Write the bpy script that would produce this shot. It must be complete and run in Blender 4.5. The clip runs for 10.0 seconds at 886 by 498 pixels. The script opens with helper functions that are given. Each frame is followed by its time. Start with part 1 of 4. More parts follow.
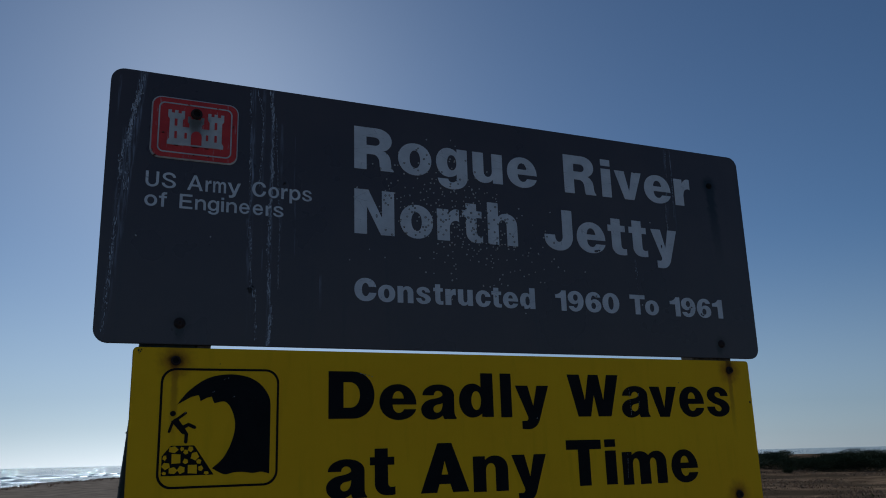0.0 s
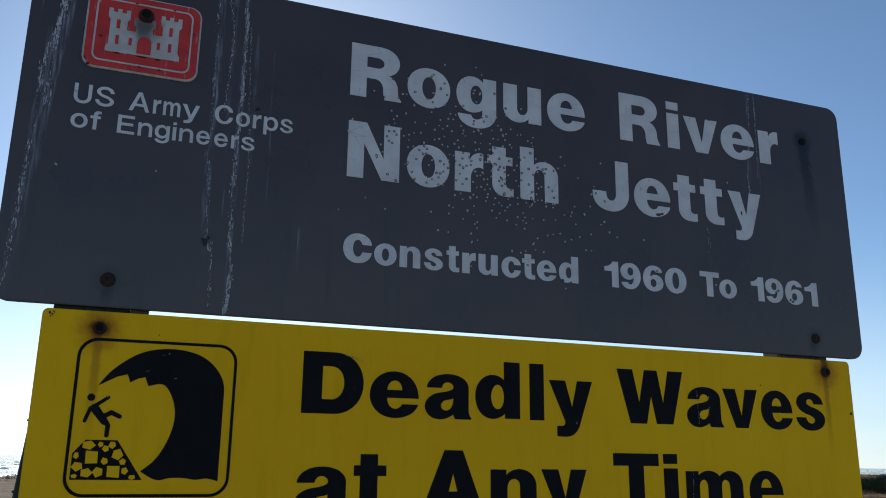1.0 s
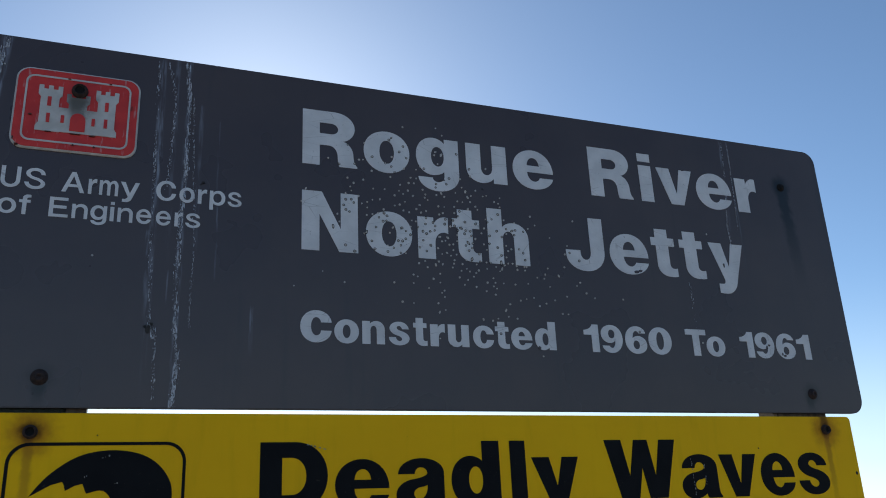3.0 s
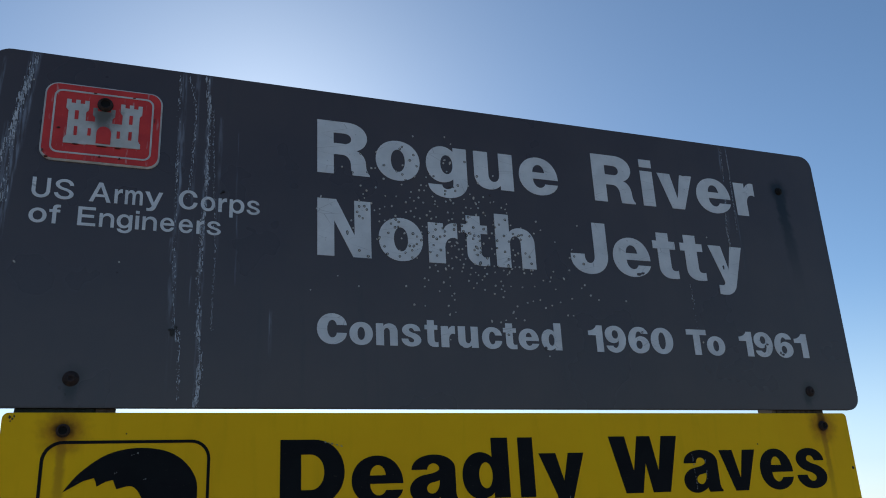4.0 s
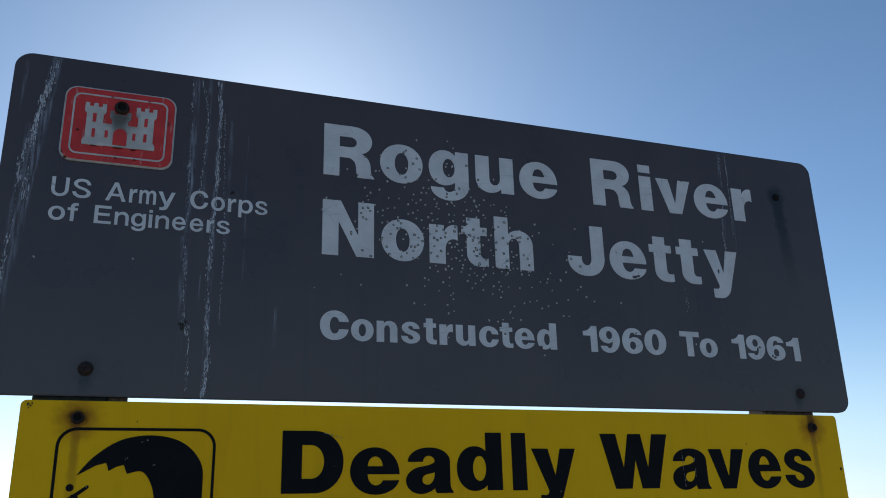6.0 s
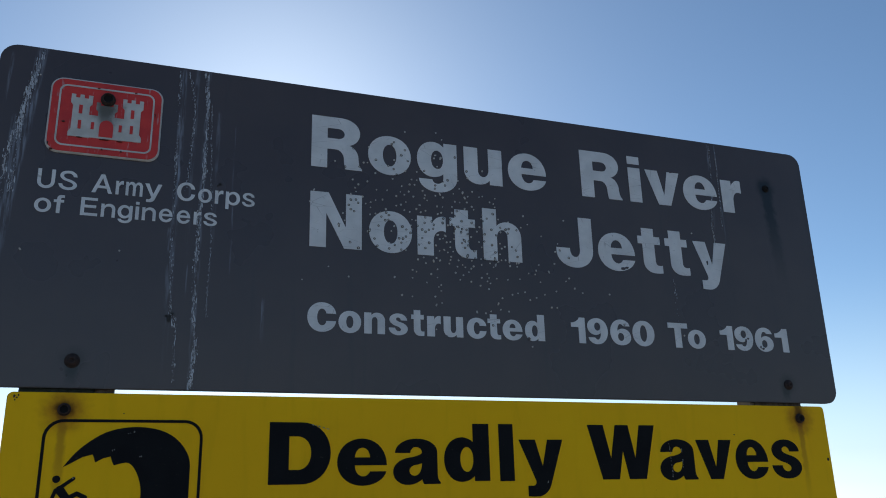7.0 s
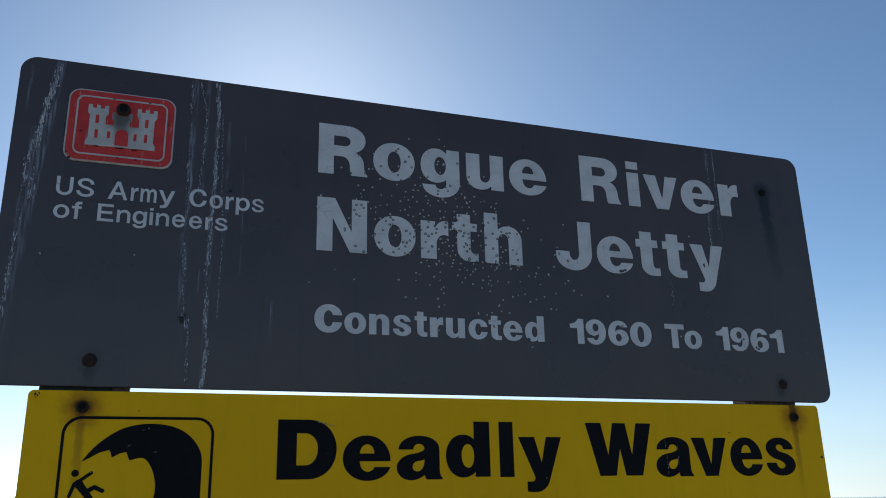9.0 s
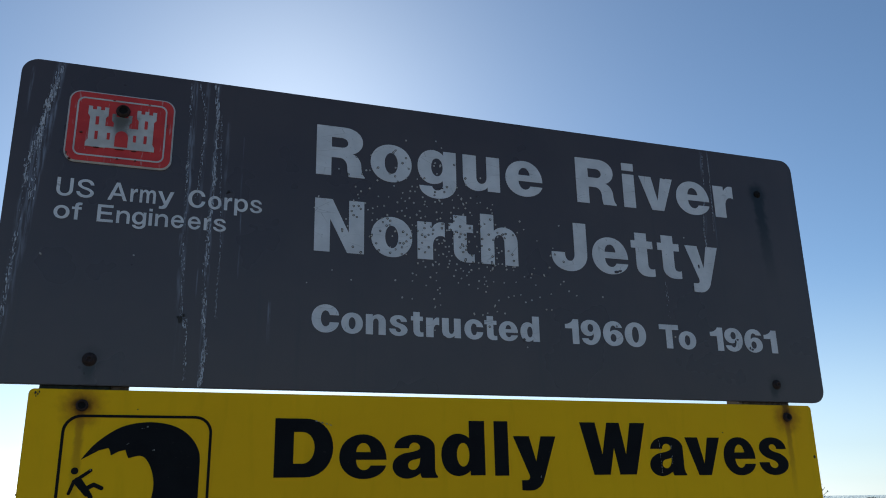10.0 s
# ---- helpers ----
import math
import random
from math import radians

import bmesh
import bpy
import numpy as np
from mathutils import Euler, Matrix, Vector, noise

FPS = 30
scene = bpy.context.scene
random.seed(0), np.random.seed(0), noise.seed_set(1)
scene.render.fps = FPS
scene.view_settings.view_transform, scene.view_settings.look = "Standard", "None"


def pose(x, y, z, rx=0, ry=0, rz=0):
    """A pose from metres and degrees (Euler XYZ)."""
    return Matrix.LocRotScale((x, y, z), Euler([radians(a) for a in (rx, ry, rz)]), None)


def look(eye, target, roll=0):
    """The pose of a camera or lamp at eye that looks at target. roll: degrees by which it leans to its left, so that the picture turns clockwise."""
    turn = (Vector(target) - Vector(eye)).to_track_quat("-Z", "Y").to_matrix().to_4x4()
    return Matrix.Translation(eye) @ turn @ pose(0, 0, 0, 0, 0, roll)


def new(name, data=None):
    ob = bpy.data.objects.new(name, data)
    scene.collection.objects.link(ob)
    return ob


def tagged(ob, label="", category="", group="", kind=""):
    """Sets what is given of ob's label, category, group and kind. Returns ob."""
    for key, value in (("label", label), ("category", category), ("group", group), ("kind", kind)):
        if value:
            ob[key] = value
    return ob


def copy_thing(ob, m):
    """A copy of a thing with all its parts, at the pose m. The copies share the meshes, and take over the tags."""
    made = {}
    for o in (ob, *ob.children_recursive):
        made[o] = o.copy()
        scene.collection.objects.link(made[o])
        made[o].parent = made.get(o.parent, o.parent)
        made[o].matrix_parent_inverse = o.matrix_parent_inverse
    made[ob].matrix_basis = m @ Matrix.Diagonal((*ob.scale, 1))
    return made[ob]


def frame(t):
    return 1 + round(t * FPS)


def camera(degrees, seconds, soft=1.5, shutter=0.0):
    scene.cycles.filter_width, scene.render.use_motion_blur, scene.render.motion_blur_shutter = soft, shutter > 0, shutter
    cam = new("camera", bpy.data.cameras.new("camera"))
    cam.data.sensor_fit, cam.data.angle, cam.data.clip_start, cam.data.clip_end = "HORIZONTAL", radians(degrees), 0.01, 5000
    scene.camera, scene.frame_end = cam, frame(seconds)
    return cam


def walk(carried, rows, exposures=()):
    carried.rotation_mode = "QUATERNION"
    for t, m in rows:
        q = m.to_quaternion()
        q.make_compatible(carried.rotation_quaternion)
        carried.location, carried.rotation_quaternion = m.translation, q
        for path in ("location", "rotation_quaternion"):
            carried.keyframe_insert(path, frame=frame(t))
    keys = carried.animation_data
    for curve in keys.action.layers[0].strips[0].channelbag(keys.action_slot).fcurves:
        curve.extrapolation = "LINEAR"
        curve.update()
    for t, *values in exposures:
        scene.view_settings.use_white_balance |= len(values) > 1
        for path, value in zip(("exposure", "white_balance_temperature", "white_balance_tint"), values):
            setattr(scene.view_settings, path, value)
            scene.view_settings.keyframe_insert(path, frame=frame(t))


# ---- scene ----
cam = camera(56.0, 10.0, soft=1.0)
# seconds, stops, kelvin, tint
EXPOSURES = ((0.0, -1.22, 5050, 3), (0.5, -0.5, 5250, 2), (1.0, 0.15, 5620, 1.5), (1.5, 0.58, 5820, 2), (2.5, 0.42, 5720, 2), (4.0, 0.18, 5600, 0.5), (4.5, 0.01, 5470, 0), (5.5, 0.11, 5520, 0), (7.5, 0.23, 5670, 0), (8.5, 0.07, 5600, 0), (9.2, 0.08, 5610, 0.2), (10.0, 0.1, 5620, 0.5))
# the whole sign leans by a fifth of a degree
TILT = pose(-1.0, 0, 1.55, -0.1, -0.2, 0) @ pose(1.0, 0, -1.55)
PATH = [
    (0, (-1.425, -2.753, 1.534), (-0.631, -0.982, 2.018), -1.7),
    (0.3, (-1.240, -2.581, 1.541), (-0.558, -0.768, 2.031), -0.9),
    (0.5, (-1.18, -2.474, 1.526), (-0.493, -0.661, 2.0195), -0.5),
    (0.7, (-1.109, -2.354, 1.524), (-0.438, -0.534, 2.0195), 0.8),
    (1, (-1.058, -2.157, 1.553), (-0.375, -0.343, 2.046), 0.7),
    (1.2, (-1.024, -2.070, 1.565), (-0.340, -0.256, 2.055), 0.6),
    (1.5, (-0.976, -2.001, 1.582), (-0.267, -0.218, 2.143), 0.2),
    (1.7, (-0.964, -1.980, 1.592), (-0.238, -0.224, 2.214), -0.5),
    (2, (-0.941, -1.996, 1.616), (-0.228, -0.238, 2.251), -2.2),
    (2.5, (-0.94, -2.025, 1.618), (-0.237, -0.264, 2.254), -2.6),
    (4, (-1.006, -2.124, 1.599), (-0.31, -0.36, 2.234), -2.9),
    (4.5, (-1.015, -2.202, 1.601), (-0.33, -0.432, 2.234), -2.7),
    (5, (-1.02, -2.242, 1.599), (-0.345, -0.469, 2.231), -2.4),
    (5.5, (-1.015, -2.237, 1.596), (-0.347, -0.46, 2.226), -2.1),
    (6, (-0.99, -2.232, 1.598), (-0.333, -0.446, 2.213), -1.5),
    (7.5, (-0.961, -2.265, 1.601), (-0.296, -0.474, 2.191), -1.6),
    (8, (-0.974, -2.292, 1.601), (-0.314, -0.499, 2.191), -1.6),
    (8.5, (-0.973, -2.31, 1.593), (-0.323, -0.513, 2.185), -1.5),
    (9, (-0.969, -2.335, 1.595), (-0.329, -0.533, 2.181), -1.3),
    (9.5, (-0.972, -2.363, 1.599), (-0.337, -0.558, 2.18), -1.1),
    (10, (-0.964, -2.366, 1.599), (-0.326, -0.561, 2.178), -1.1),
]
walk(cam, [(t, TILT @ look(eye, target, roll)) for t, eye, target, roll in PATH], EXPOSURES)
# ---- light and exposure ----
SUN_EL, SUN_AZ = 25.0, 8.0          # degrees; azimuth from +y towards +x
world = bpy.data.worlds.new("world")
scene.world = world
world.use_nodes = True
wn = world.node_tree.nodes
sky = wn.new("ShaderNodeTexSky")
sky.sky_type = "NISHITA"
sky.sun_disc = False
sky.sun_elevation, sky.sun_rotation = radians(SUN_EL), radians(SUN_AZ)
sky.altitude, sky.air_density, sky.dust_density, sky.ozone_density = 5, 0.80, 0.29, 2.5
wn["Background"].inputs["Strength"].default_value = 0.092
haze = wn.new("ShaderNodeHueSaturation")          # sea haze takes colour out of the sky, most of it low over the horizon
aloft, where, paler = wn.new("ShaderNodeSeparateXYZ"), wn.new("ShaderNodeTexCoord"), wn.new("ShaderNodeMapRange")
paler.interpolation_type = "SMOOTHSTEP"
for socket, value in (("From Min", -0.02), ("From Max", 0.26), ("To Min", 0.40), ("To Max", 0.92)):
    paler.inputs[socket].default_value = value
world.node_tree.links.new(where.outputs["Generated"], aloft.inputs[0])
world.node_tree.links.new(aloft.outputs["Z"], paler.inputs["Value"])
world.node_tree.links.new(paler.outputs[0], haze.inputs["Saturation"])
world.node_tree.links.new(sky.outputs["Color"], haze.inputs["Color"])
world.node_tree.links.new(haze.outputs["Color"], wn["Background"].inputs["Color"])

sun = new("sun", bpy.data.lights.new("sun", "SUN"))
sun.data.energy, sun.data.angle, sun.data.color = 4.8, radians(0.53), (1.0, 0.93, 0.82)
ce = math.cos(radians(SUN_EL))
sun_way = Vector((ce * math.sin(radians(SUN_AZ)), ce * math.cos(radians(SUN_AZ)), math.sin(radians(SUN_EL))))
sun.matrix_world = look(sun_way * 50, (0, 0, 0))


# ---- materials ----
class Nodes:
    """A small builder for one material's node tree."""

    def __init__(self, name, rough=0.6, metal=0.0, spec=0.5):
        self.mat = bpy.data.materials.new(name)
        self.mat.use_nodes = True
        self.tree = self.mat.node_tree
        self.bsdf = self.tree.nodes["Principled BSDF"]
        self.bsdf.inputs["Roughness"].default_value = rough
        self.bsdf.inputs["Metallic"].default_value = metal
        self.bsdf.inputs["Specular IOR Level"].default_value = spec
        self.coord = self.tree.nodes.new("ShaderNodeTexCoord").outputs["Object"]
        self.axes = None

    def node(self, kind):
        return self.tree.nodes.new(kind)

    def put(self, socket, value):
        if isinstance(value, bpy.types.NodeSocket):
            self.tree.links.new(value, socket)
        elif isinstance(value, tuple) and len(value) == 3 and socket.type == "RGBA":
            socket.default_value = (*value, 1)
        else:
            socket.default_value = value

    def math(self, op, a, b=0.0, clamp=False):
        n = self.node("ShaderNodeMath")
        n.operation, n.use_clamp = op, clamp
        self.put(n.inputs[0], a)
        self.put(n.inputs[1], b)
        return n.outputs[0]

    def ramp(self, value, lo, hi):
        n = self.node("ShaderNodeMapRange")
        n.interpolation_type = "SMOOTHSTEP"
        self.put(n.inputs["Value"], value)
        n.inputs["From Min"].default_value, n.inputs["From Max"].default_value = lo, hi
        return n.outputs[0]

    def scaled(self, scale):
        n = self.node("ShaderNodeMapping")
        self.put(n.inputs["Vector"], self.coord)
        n.inputs["Scale"].default_value = scale
        return n.outputs[0]

    def noise(self, scale, detail=4.0, stretch=None, rough=0.55):
        n = self.node("ShaderNodeTexNoise")
        self.put(n.inputs["Vector"], self.scaled(stretch) if stretch else self.coord)
        n.inputs["Scale"].default_value = scale
        n.inputs["Detail"].default_value = detail
        n.inputs["Roughness"].default_value = rough
        return n.outputs["Fac"]

    def cracks(self, scale, width, stretch=None):
        n = self.node("ShaderNodeTexVoronoi")
        n.feature = "DISTANCE_TO_EDGE"
        self.put(n.inputs["Vector"], self.scaled(stretch) if stretch else self.coord)
        n.inputs["Scale"].default_value = scale
        n.inputs["Randomness"].default_value = 1.0
        return self.math("SUBTRACT", 1.0, self.ramp(n.outputs["Distance"], width * 0.3, width))

    def mix(self, fac, a, b):
        n = self.node("ShaderNodeMix")
        n.data_type = "RGBA"
        self.put(n.inputs[0], fac)
        self.put(n.inputs[6], a)
        self.put(n.inputs[7], b)
        return n.outputs[2]

    def xyz(self):
        if self.axes is None:
            n = self.node("ShaderNodeSeparateXYZ")
            self.put(n.inputs[0], self.coord)
            self.axes = n.outputs
        return self.axes

    def random(self):
        return self.node("ShaderNodeObjectInfo").outputs["Random"]

    def island(self):
        return self.node("ShaderNodeNewGeometry").outputs["Random Per Island"]

    def bump(self, height, strength, distance=0.002):
        n = self.node("ShaderNodeBump")
        n.inputs["Strength"].default_value, n.inputs["Distance"].default_value = strength, distance
        self.put(n.inputs["Height"], height)
        self.put(self.bsdf.inputs["Normal"], n.outputs[0])

    def spot(self, cx, cz, radius, soft, wobble):
        """1 inside a ragged round stain at (cx, cz) of the board, 0 outside."""
        x, _, z = self.xyz()
        dx, dz = self.math("SUBTRACT", x, cx), self.math("SUBTRACT", z, cz)
        d = self.math("SQRT", self.math("ADD", self.math("MULTIPLY", dx, dx), self.math("MULTIPLY", dz, dz)))
        d = self.math("ADD", d, self.math("MULTIPLY", self.math("SUBTRACT", wobble, 0.5), radius))
        return self.math("SUBTRACT", 1.0, self.ramp(d, radius * (1 - soft), radius * (1 + soft)))

    def run(self, cx, top, length, width, wobble, slant=0.0):
        """1 inside a ragged stain that has run down from (cx, top); slant: how far it moves to -x for each metre down."""
        x, _, z = self.xyz()
        if slant:
            x = self.math("ADD", x, self.math("MULTIPLY", self.math("SUBTRACT", top, z), slant))
        across = self.math("ABSOLUTE", self.math("ADD", self.math("SUBTRACT", x, cx), self.math("MULTIPLY", self.math("SUBTRACT", wobble, 0.5), width)))
        side = self.math("SUBTRACT", 1.0, self.ramp(across, width * 0.3, width))
        down = self.math("SUBTRACT", top, z)
        ends = self.math("MULTIPLY", self.ramp(down, -0.005, 0.01), self.math("SUBTRACT", 1.0, self.ramp(down, length * 0.2, length)))
        return self.math("MULTIPLY", side, ends)

    def done(self, colour, rough=None):
        self.put(self.bsdf.inputs["Base Color"], colour)
        if rough is not None:
            self.put(self.bsdf.inputs["Roughness"], rough)
        return self.mat


def panel_black():
    m = Nodes("faded_black_paint", spec=0.45)
    fine, broad, runs = m.noise(220, 3), m.noise(2.2, 4), m.noise(5, 5, (6, 1, 0.35))
    col = m.mix(m.ramp(broad, 0.3, 0.7), (0.053, 0.040, 0.042), (0.072, 0.056, 0.055))
    col = m.mix(m.math("MULTIPLY", m.ramp(runs, 0.55, 0.8), 0.4), col, (0.035, 0.036, 0.040))
    wob = m.noise(40, 4)
    for cx, cz, r, k in ((-1.12, 1.973, 0.030, 0.45), (1.091, 1.965, 0.030, 0.6), (1.118, 2.676, 0.034, 0.9)):
        col = m.mix(m.math("MULTIPLY", m.spot(cx, cz, r, 0.5, wob), k), col, (0.007, 0.005, 0.004))
    for cx, top, length, w, slant in ((1.116, 2.700, 0.42, 0.034, -0.06), (-1.12, 1.96, 0.06, 0.02, 0), (1.08, 1.96, 0.06, 0.02, 0)):
        col = m.mix(m.math("MULTIPLY", m.run(cx, top, length, w, wob, slant), 0.95), col, (0.005, 0.005, 0.005))
    # chalky films where droppings have run thin
    thread, ragged = m.noise(150, 5, (1, 1, 0.09)), m.noise(30, 4, (1, 1, 0.25))
    for cx, top, length, w, k, slant in ((-0.905, 2.82, 0.95, 0.011, 0.5, 0), (-0.9, 2.58, 0.17, 0.00715, 0.6, 0), (-0.868, 2.83, 0.65, 0.0077, 0.3, 0), (-0.838, 2.84, 1.6, 0.0095, 0.42, 0),
                                         (-1.272, 2.84, 1.1, 0.0187, 0.55, 0.088), (-1.318, 2.62, 0.5, 0.0132, 0.45, 0.05), (-1.345, 2.8, 0.22, 0.0055, 0.35, 0.03), (-1.288, 2.8, 0.12, 0.0044, 0.35, 0.05),
                                         (-0.66, 2.16, 0.14, 0.0066, 0.35, 0), (0.885, 2.82, 0.45, 0.0066, 0.4, 0.03), (0.915, 2.82, 0.5, 0.00385, 0.4, 0), (-0.803, 2.7, 0.55, 0.0077, 0.28, 0),
                                         (-0.756, 2.66, 0.3, 0.0033, 0.25, 0), (-0.915, 2.34, 0.26, 0.0077, 0.5, -0.02), (-0.863, 2.24, 0.2, 0.00275, 0.3, 0), (-0.752, 2.42, 0.28, 0.0033, 0.4, 0)):
        f = m.math("MULTIPLY", m.run(cx, top, length, w, ragged, slant), m.ramp(thread, 0.40, 0.66))
        col = m.mix(m.math("MULTIPLY", f, k), col, (0.34, 0.37, 0.44))
    specks = m.ramp(m.noise(170, 2), 0.68, 0.74)
    col = m.mix(m.math("MULTIPLY", specks, 0.25), col, (0.12, 0.11, 0.10))
    m.bump(m.math("ADD", m.math("MULTIPLY", fine, 0.3), m.noise(7, 3)), 0.12, 0.004)
    return m.done(col, m.math("ADD", 0.20, m.math("MULTIPLY", broad, 0.18)))


def panel_yellow():
    m = Nodes("weathered_yellow_sheeting", spec=0.12)
    broad, fine, wob = m.noise(1.6, 5), m.noise(260, 2), m.noise(45, 4)
    col = m.mix(m.ramp(broad, 0.3, 0.7), (0.84, 0.48, 0.0), (0.90, 0.545, 0.0))
    col = m.mix(m.math("MULTIPLY", m.ramp(m.noise(9, 6, (3, 1, 0.4)), 0.5, 0.85), 0.25), col, (0.42, 0.29, 0.0))
    rust, dark = (0.30, 0.10, 0.012), (0.03, 0.012, 0.006)
    for cx, cz in ((-1.127, 1.853), (1.117, 1.854), (1.10, 1.352), (-1.127, 1.352)):
        col = m.mix(m.math("MULTIPLY", m.spot(cx, cz, 0.042, 0.8, wob), 0.75), col, rust)
        col = m.mix(m.math("MULTIPLY", m.spot(cx, cz, 0.020, 0.5, wob), 0.85), col, dark)
        col = m.mix(m.math("MULTIPLY", m.run(cx, cz, 0.30, 0.015, wob), 0.5), col, (0.24, 0.10, 0.015))
    col = m.mix(m.math("MULTIPLY", m.run(1.117, 1.90, 0.05, 0.02, wob), 0.7), col, dark)
    col = m.mix(m.ramp(m.noise(190, 2), 0.76, 0.80), col, (0.08, 0.05, 0.01))
    m.bump(m.math("ADD", m.math("MULTIPLY", fine, 0.15), m.noise(3.0, 2)), 0.1, 0.004)
    return m.done(col, m.math("ADD", 0.5, m.math("MULTIPLY", broad, 0.2)))


def vinyl(name, low, high, crack, amount, crack_scale):
    m = Nodes(name, rough=0.55, spec=0.12)
    col = m.mix(m.ramp(m.noise(14, 5), 0.3, 0.7), low, high)
    lines = m.math("MULTIPLY", m.cracks(crack_scale, 0.011, (0.55, 1, 1.9)), m.ramp(m.noise(9, 2), 0.46, 0.60))
    col = m.mix(m.math("MULTIPLY", lines, amount), col, crack)
    col = m.mix(m.math("MULTIPLY", m.ramp(m.noise(120, 3), 0.66, 0.75), 0.5), col, crack)
    m.bump(m.math("ADD", m.math("MULTIPLY", lines, -1.0), m.math("MULTIPLY", m.noise(80, 2), 0.2)), 0.3, 0.001)
    return m.done(col)


def rusty(name, a, b, c):
    m = Nodes(name, rough=0.8, metal=0.2)
    col = m.mix(m.ramp(m.noise(160, 4), 0.35, 0.6), a, b)
    col = m.mix(m.ramp(m.noise(60, 3), 0.55, 0.7), col, c)
    m.bump(m.noise(300, 4), 0.6, 0.002)
    return m.done(col)


def plain(name, a, b, scale=20, rough=0.6, bump=0.2, stretch=None, dist=0.002):
    m = Nodes(name, rough=rough)
    n = m.noise(scale, 5, stretch)
    col = m.mix(m.ramp(n, 0.3, 0.7), a, b)
    m.bump(m.noise(scale * 6, 3, stretch), bump, dist)
    return m.done(col)


def red_enamel():
    m = Nodes("chipped_red_enamel", spec=0.4)
    col = m.mix(m.ramp(m.noise(18, 4), 0.3, 0.7), (0.50, 0.022, 0.018), (0.62, 0.035, 0.025))
    col = m.mix(m.ramp(m.noise(55, 5), 0.74, 0.80), col, (0.05, 0.012, 0.010))
    col = m.mix(m.math("MULTIPLY", m.ramp(m.noise(90, 3, (1, 1, 0.2)), 0.62, 0.72), 0.5), col, (0.5, 0.35, 0.33))
    m.bump(m.noise(70, 3), 0.2, 0.001)
    return m.done(col, 0.42)


def badge_white():
    m = Nodes("stained_white_enamel", spec=0.4)
    wob = m.noise(50, 4)
    col = m.mix(m.ramp(m.noise(25, 4), 0.3, 0.75), (0.48, 0.47, 0.44), (0.62, 0.61, 0.58))
    col = m.mix(m.math("MULTIPLY", m.spot(-1.1, 2.665, 0.035, 0.6, wob), 0.85), col, (0.07, 0.065, 0.055))
    col = m.mix(m.math("MULTIPLY", m.run(-1.1, 2.67, 0.11, 0.026, wob), 0.85), col, (0.10, 0.095, 0.08))
    col = m.mix(m.ramp(m.noise(75, 4), 0.74, 0.80), col, (0.15, 0.06, 0.03))
    return m.done(col, 0.5)


def ground_mat():
    m = Nodes("dry_grass_and_sand", rough=0.95, spec=0.0)
    x, y, _ = m.xyz()
    grass = m.mix(m.ramp(m.noise(0.9, 6), 0.35, 0.65), (0.130, 0.082, 0.050), (0.31, 0.20, 0.12))
    grass = m.mix(m.ramp(m.noise(0.16, 6), 0.47, 0.60), grass, (0.105, 0.072, 0.045))
    sand = m.mix(m.ramp(m.noise(0.8, 7), 0.40, 0.62), (0.29, 0.22, 0.16), (0.40, 0.305, 0.225))
    sand = m.mix(m.math("MULTIPLY", m.ramp(m.noise(1.2, 4, (0.25, 1, 1)), 0.55, 0.68), 0.6), sand, (0.15, 0.118, 0.085))
    side = m.math("SUBTRACT", x, m.math("MULTIPLY", y, 0.14))
    side = m.math("ADD", side, m.math("MULTIPLY", m.noise(0.08, 3), 8.0))
    col = m.mix(m.ramp(side, 8.0, 16.0), sand, grass)
    m.bump(m.math("ADD", m.noise(2.5, 6), m.math("MULTIPLY", m.noise(25, 3), 0.3)), 0.9, 0.15)
    return m.done(col)


def sea_mat():
    m = Nodes("sunlit_sea_water", rough=0.06, spec=0.38)
    col = m.mix(m.ramp(m.noise(0.02, 4, (1, 0.25, 1)), 0.35, 0.65), (0.07, 0.08, 0.085), (0.11, 0.115, 0.115))
    waves = m.math("ADD", m.noise(0.28, 5, (1.0, 0.55, 1)), m.math("MULTIPLY", m.noise(1.6, 3), 0.6))
    _, y, _ = m.xyz()
    chop = m.ramp(m.noise(1.0, 3, (0.22, 0.028, 1)), 0.47, 0.60)
    surf = m.math("SUBTRACT", 1.0, m.ramp(y, 380.0, 560.0))
    waves = m.math("MULTIPLY", waves, m.math("ADD", 0.4, m.math("MULTIPLY", m.math("MULTIPLY", chop, surf), 4.0)))
    m.bump(waves, 1.0, 1.6)
    return m.done(col)


# white for surf foam, and for sun glitter drawn as foam lines
def foam_glint_mat():
    m = Nodes("white_foam_and_glint", rough=0.32, spec=0.7)
    col = m.mix(m.ramp(m.noise(0.35, 5), 0.42, 0.55), (0.72, 0.75, 0.76), (0.90, 0.91, 0.91))
    m.bump(m.noise(1.5, 4), 1.0, 0.8)
    return m.done(col)


def leafy(name, low, high):
    m = Nodes(name, rough=0.8, spec=0.03)
    col = m.mix(m.island(), low, high)
    col = m.mix(m.math("MULTIPLY", m.random(), 0.4), col, low)
    return m.done(col)


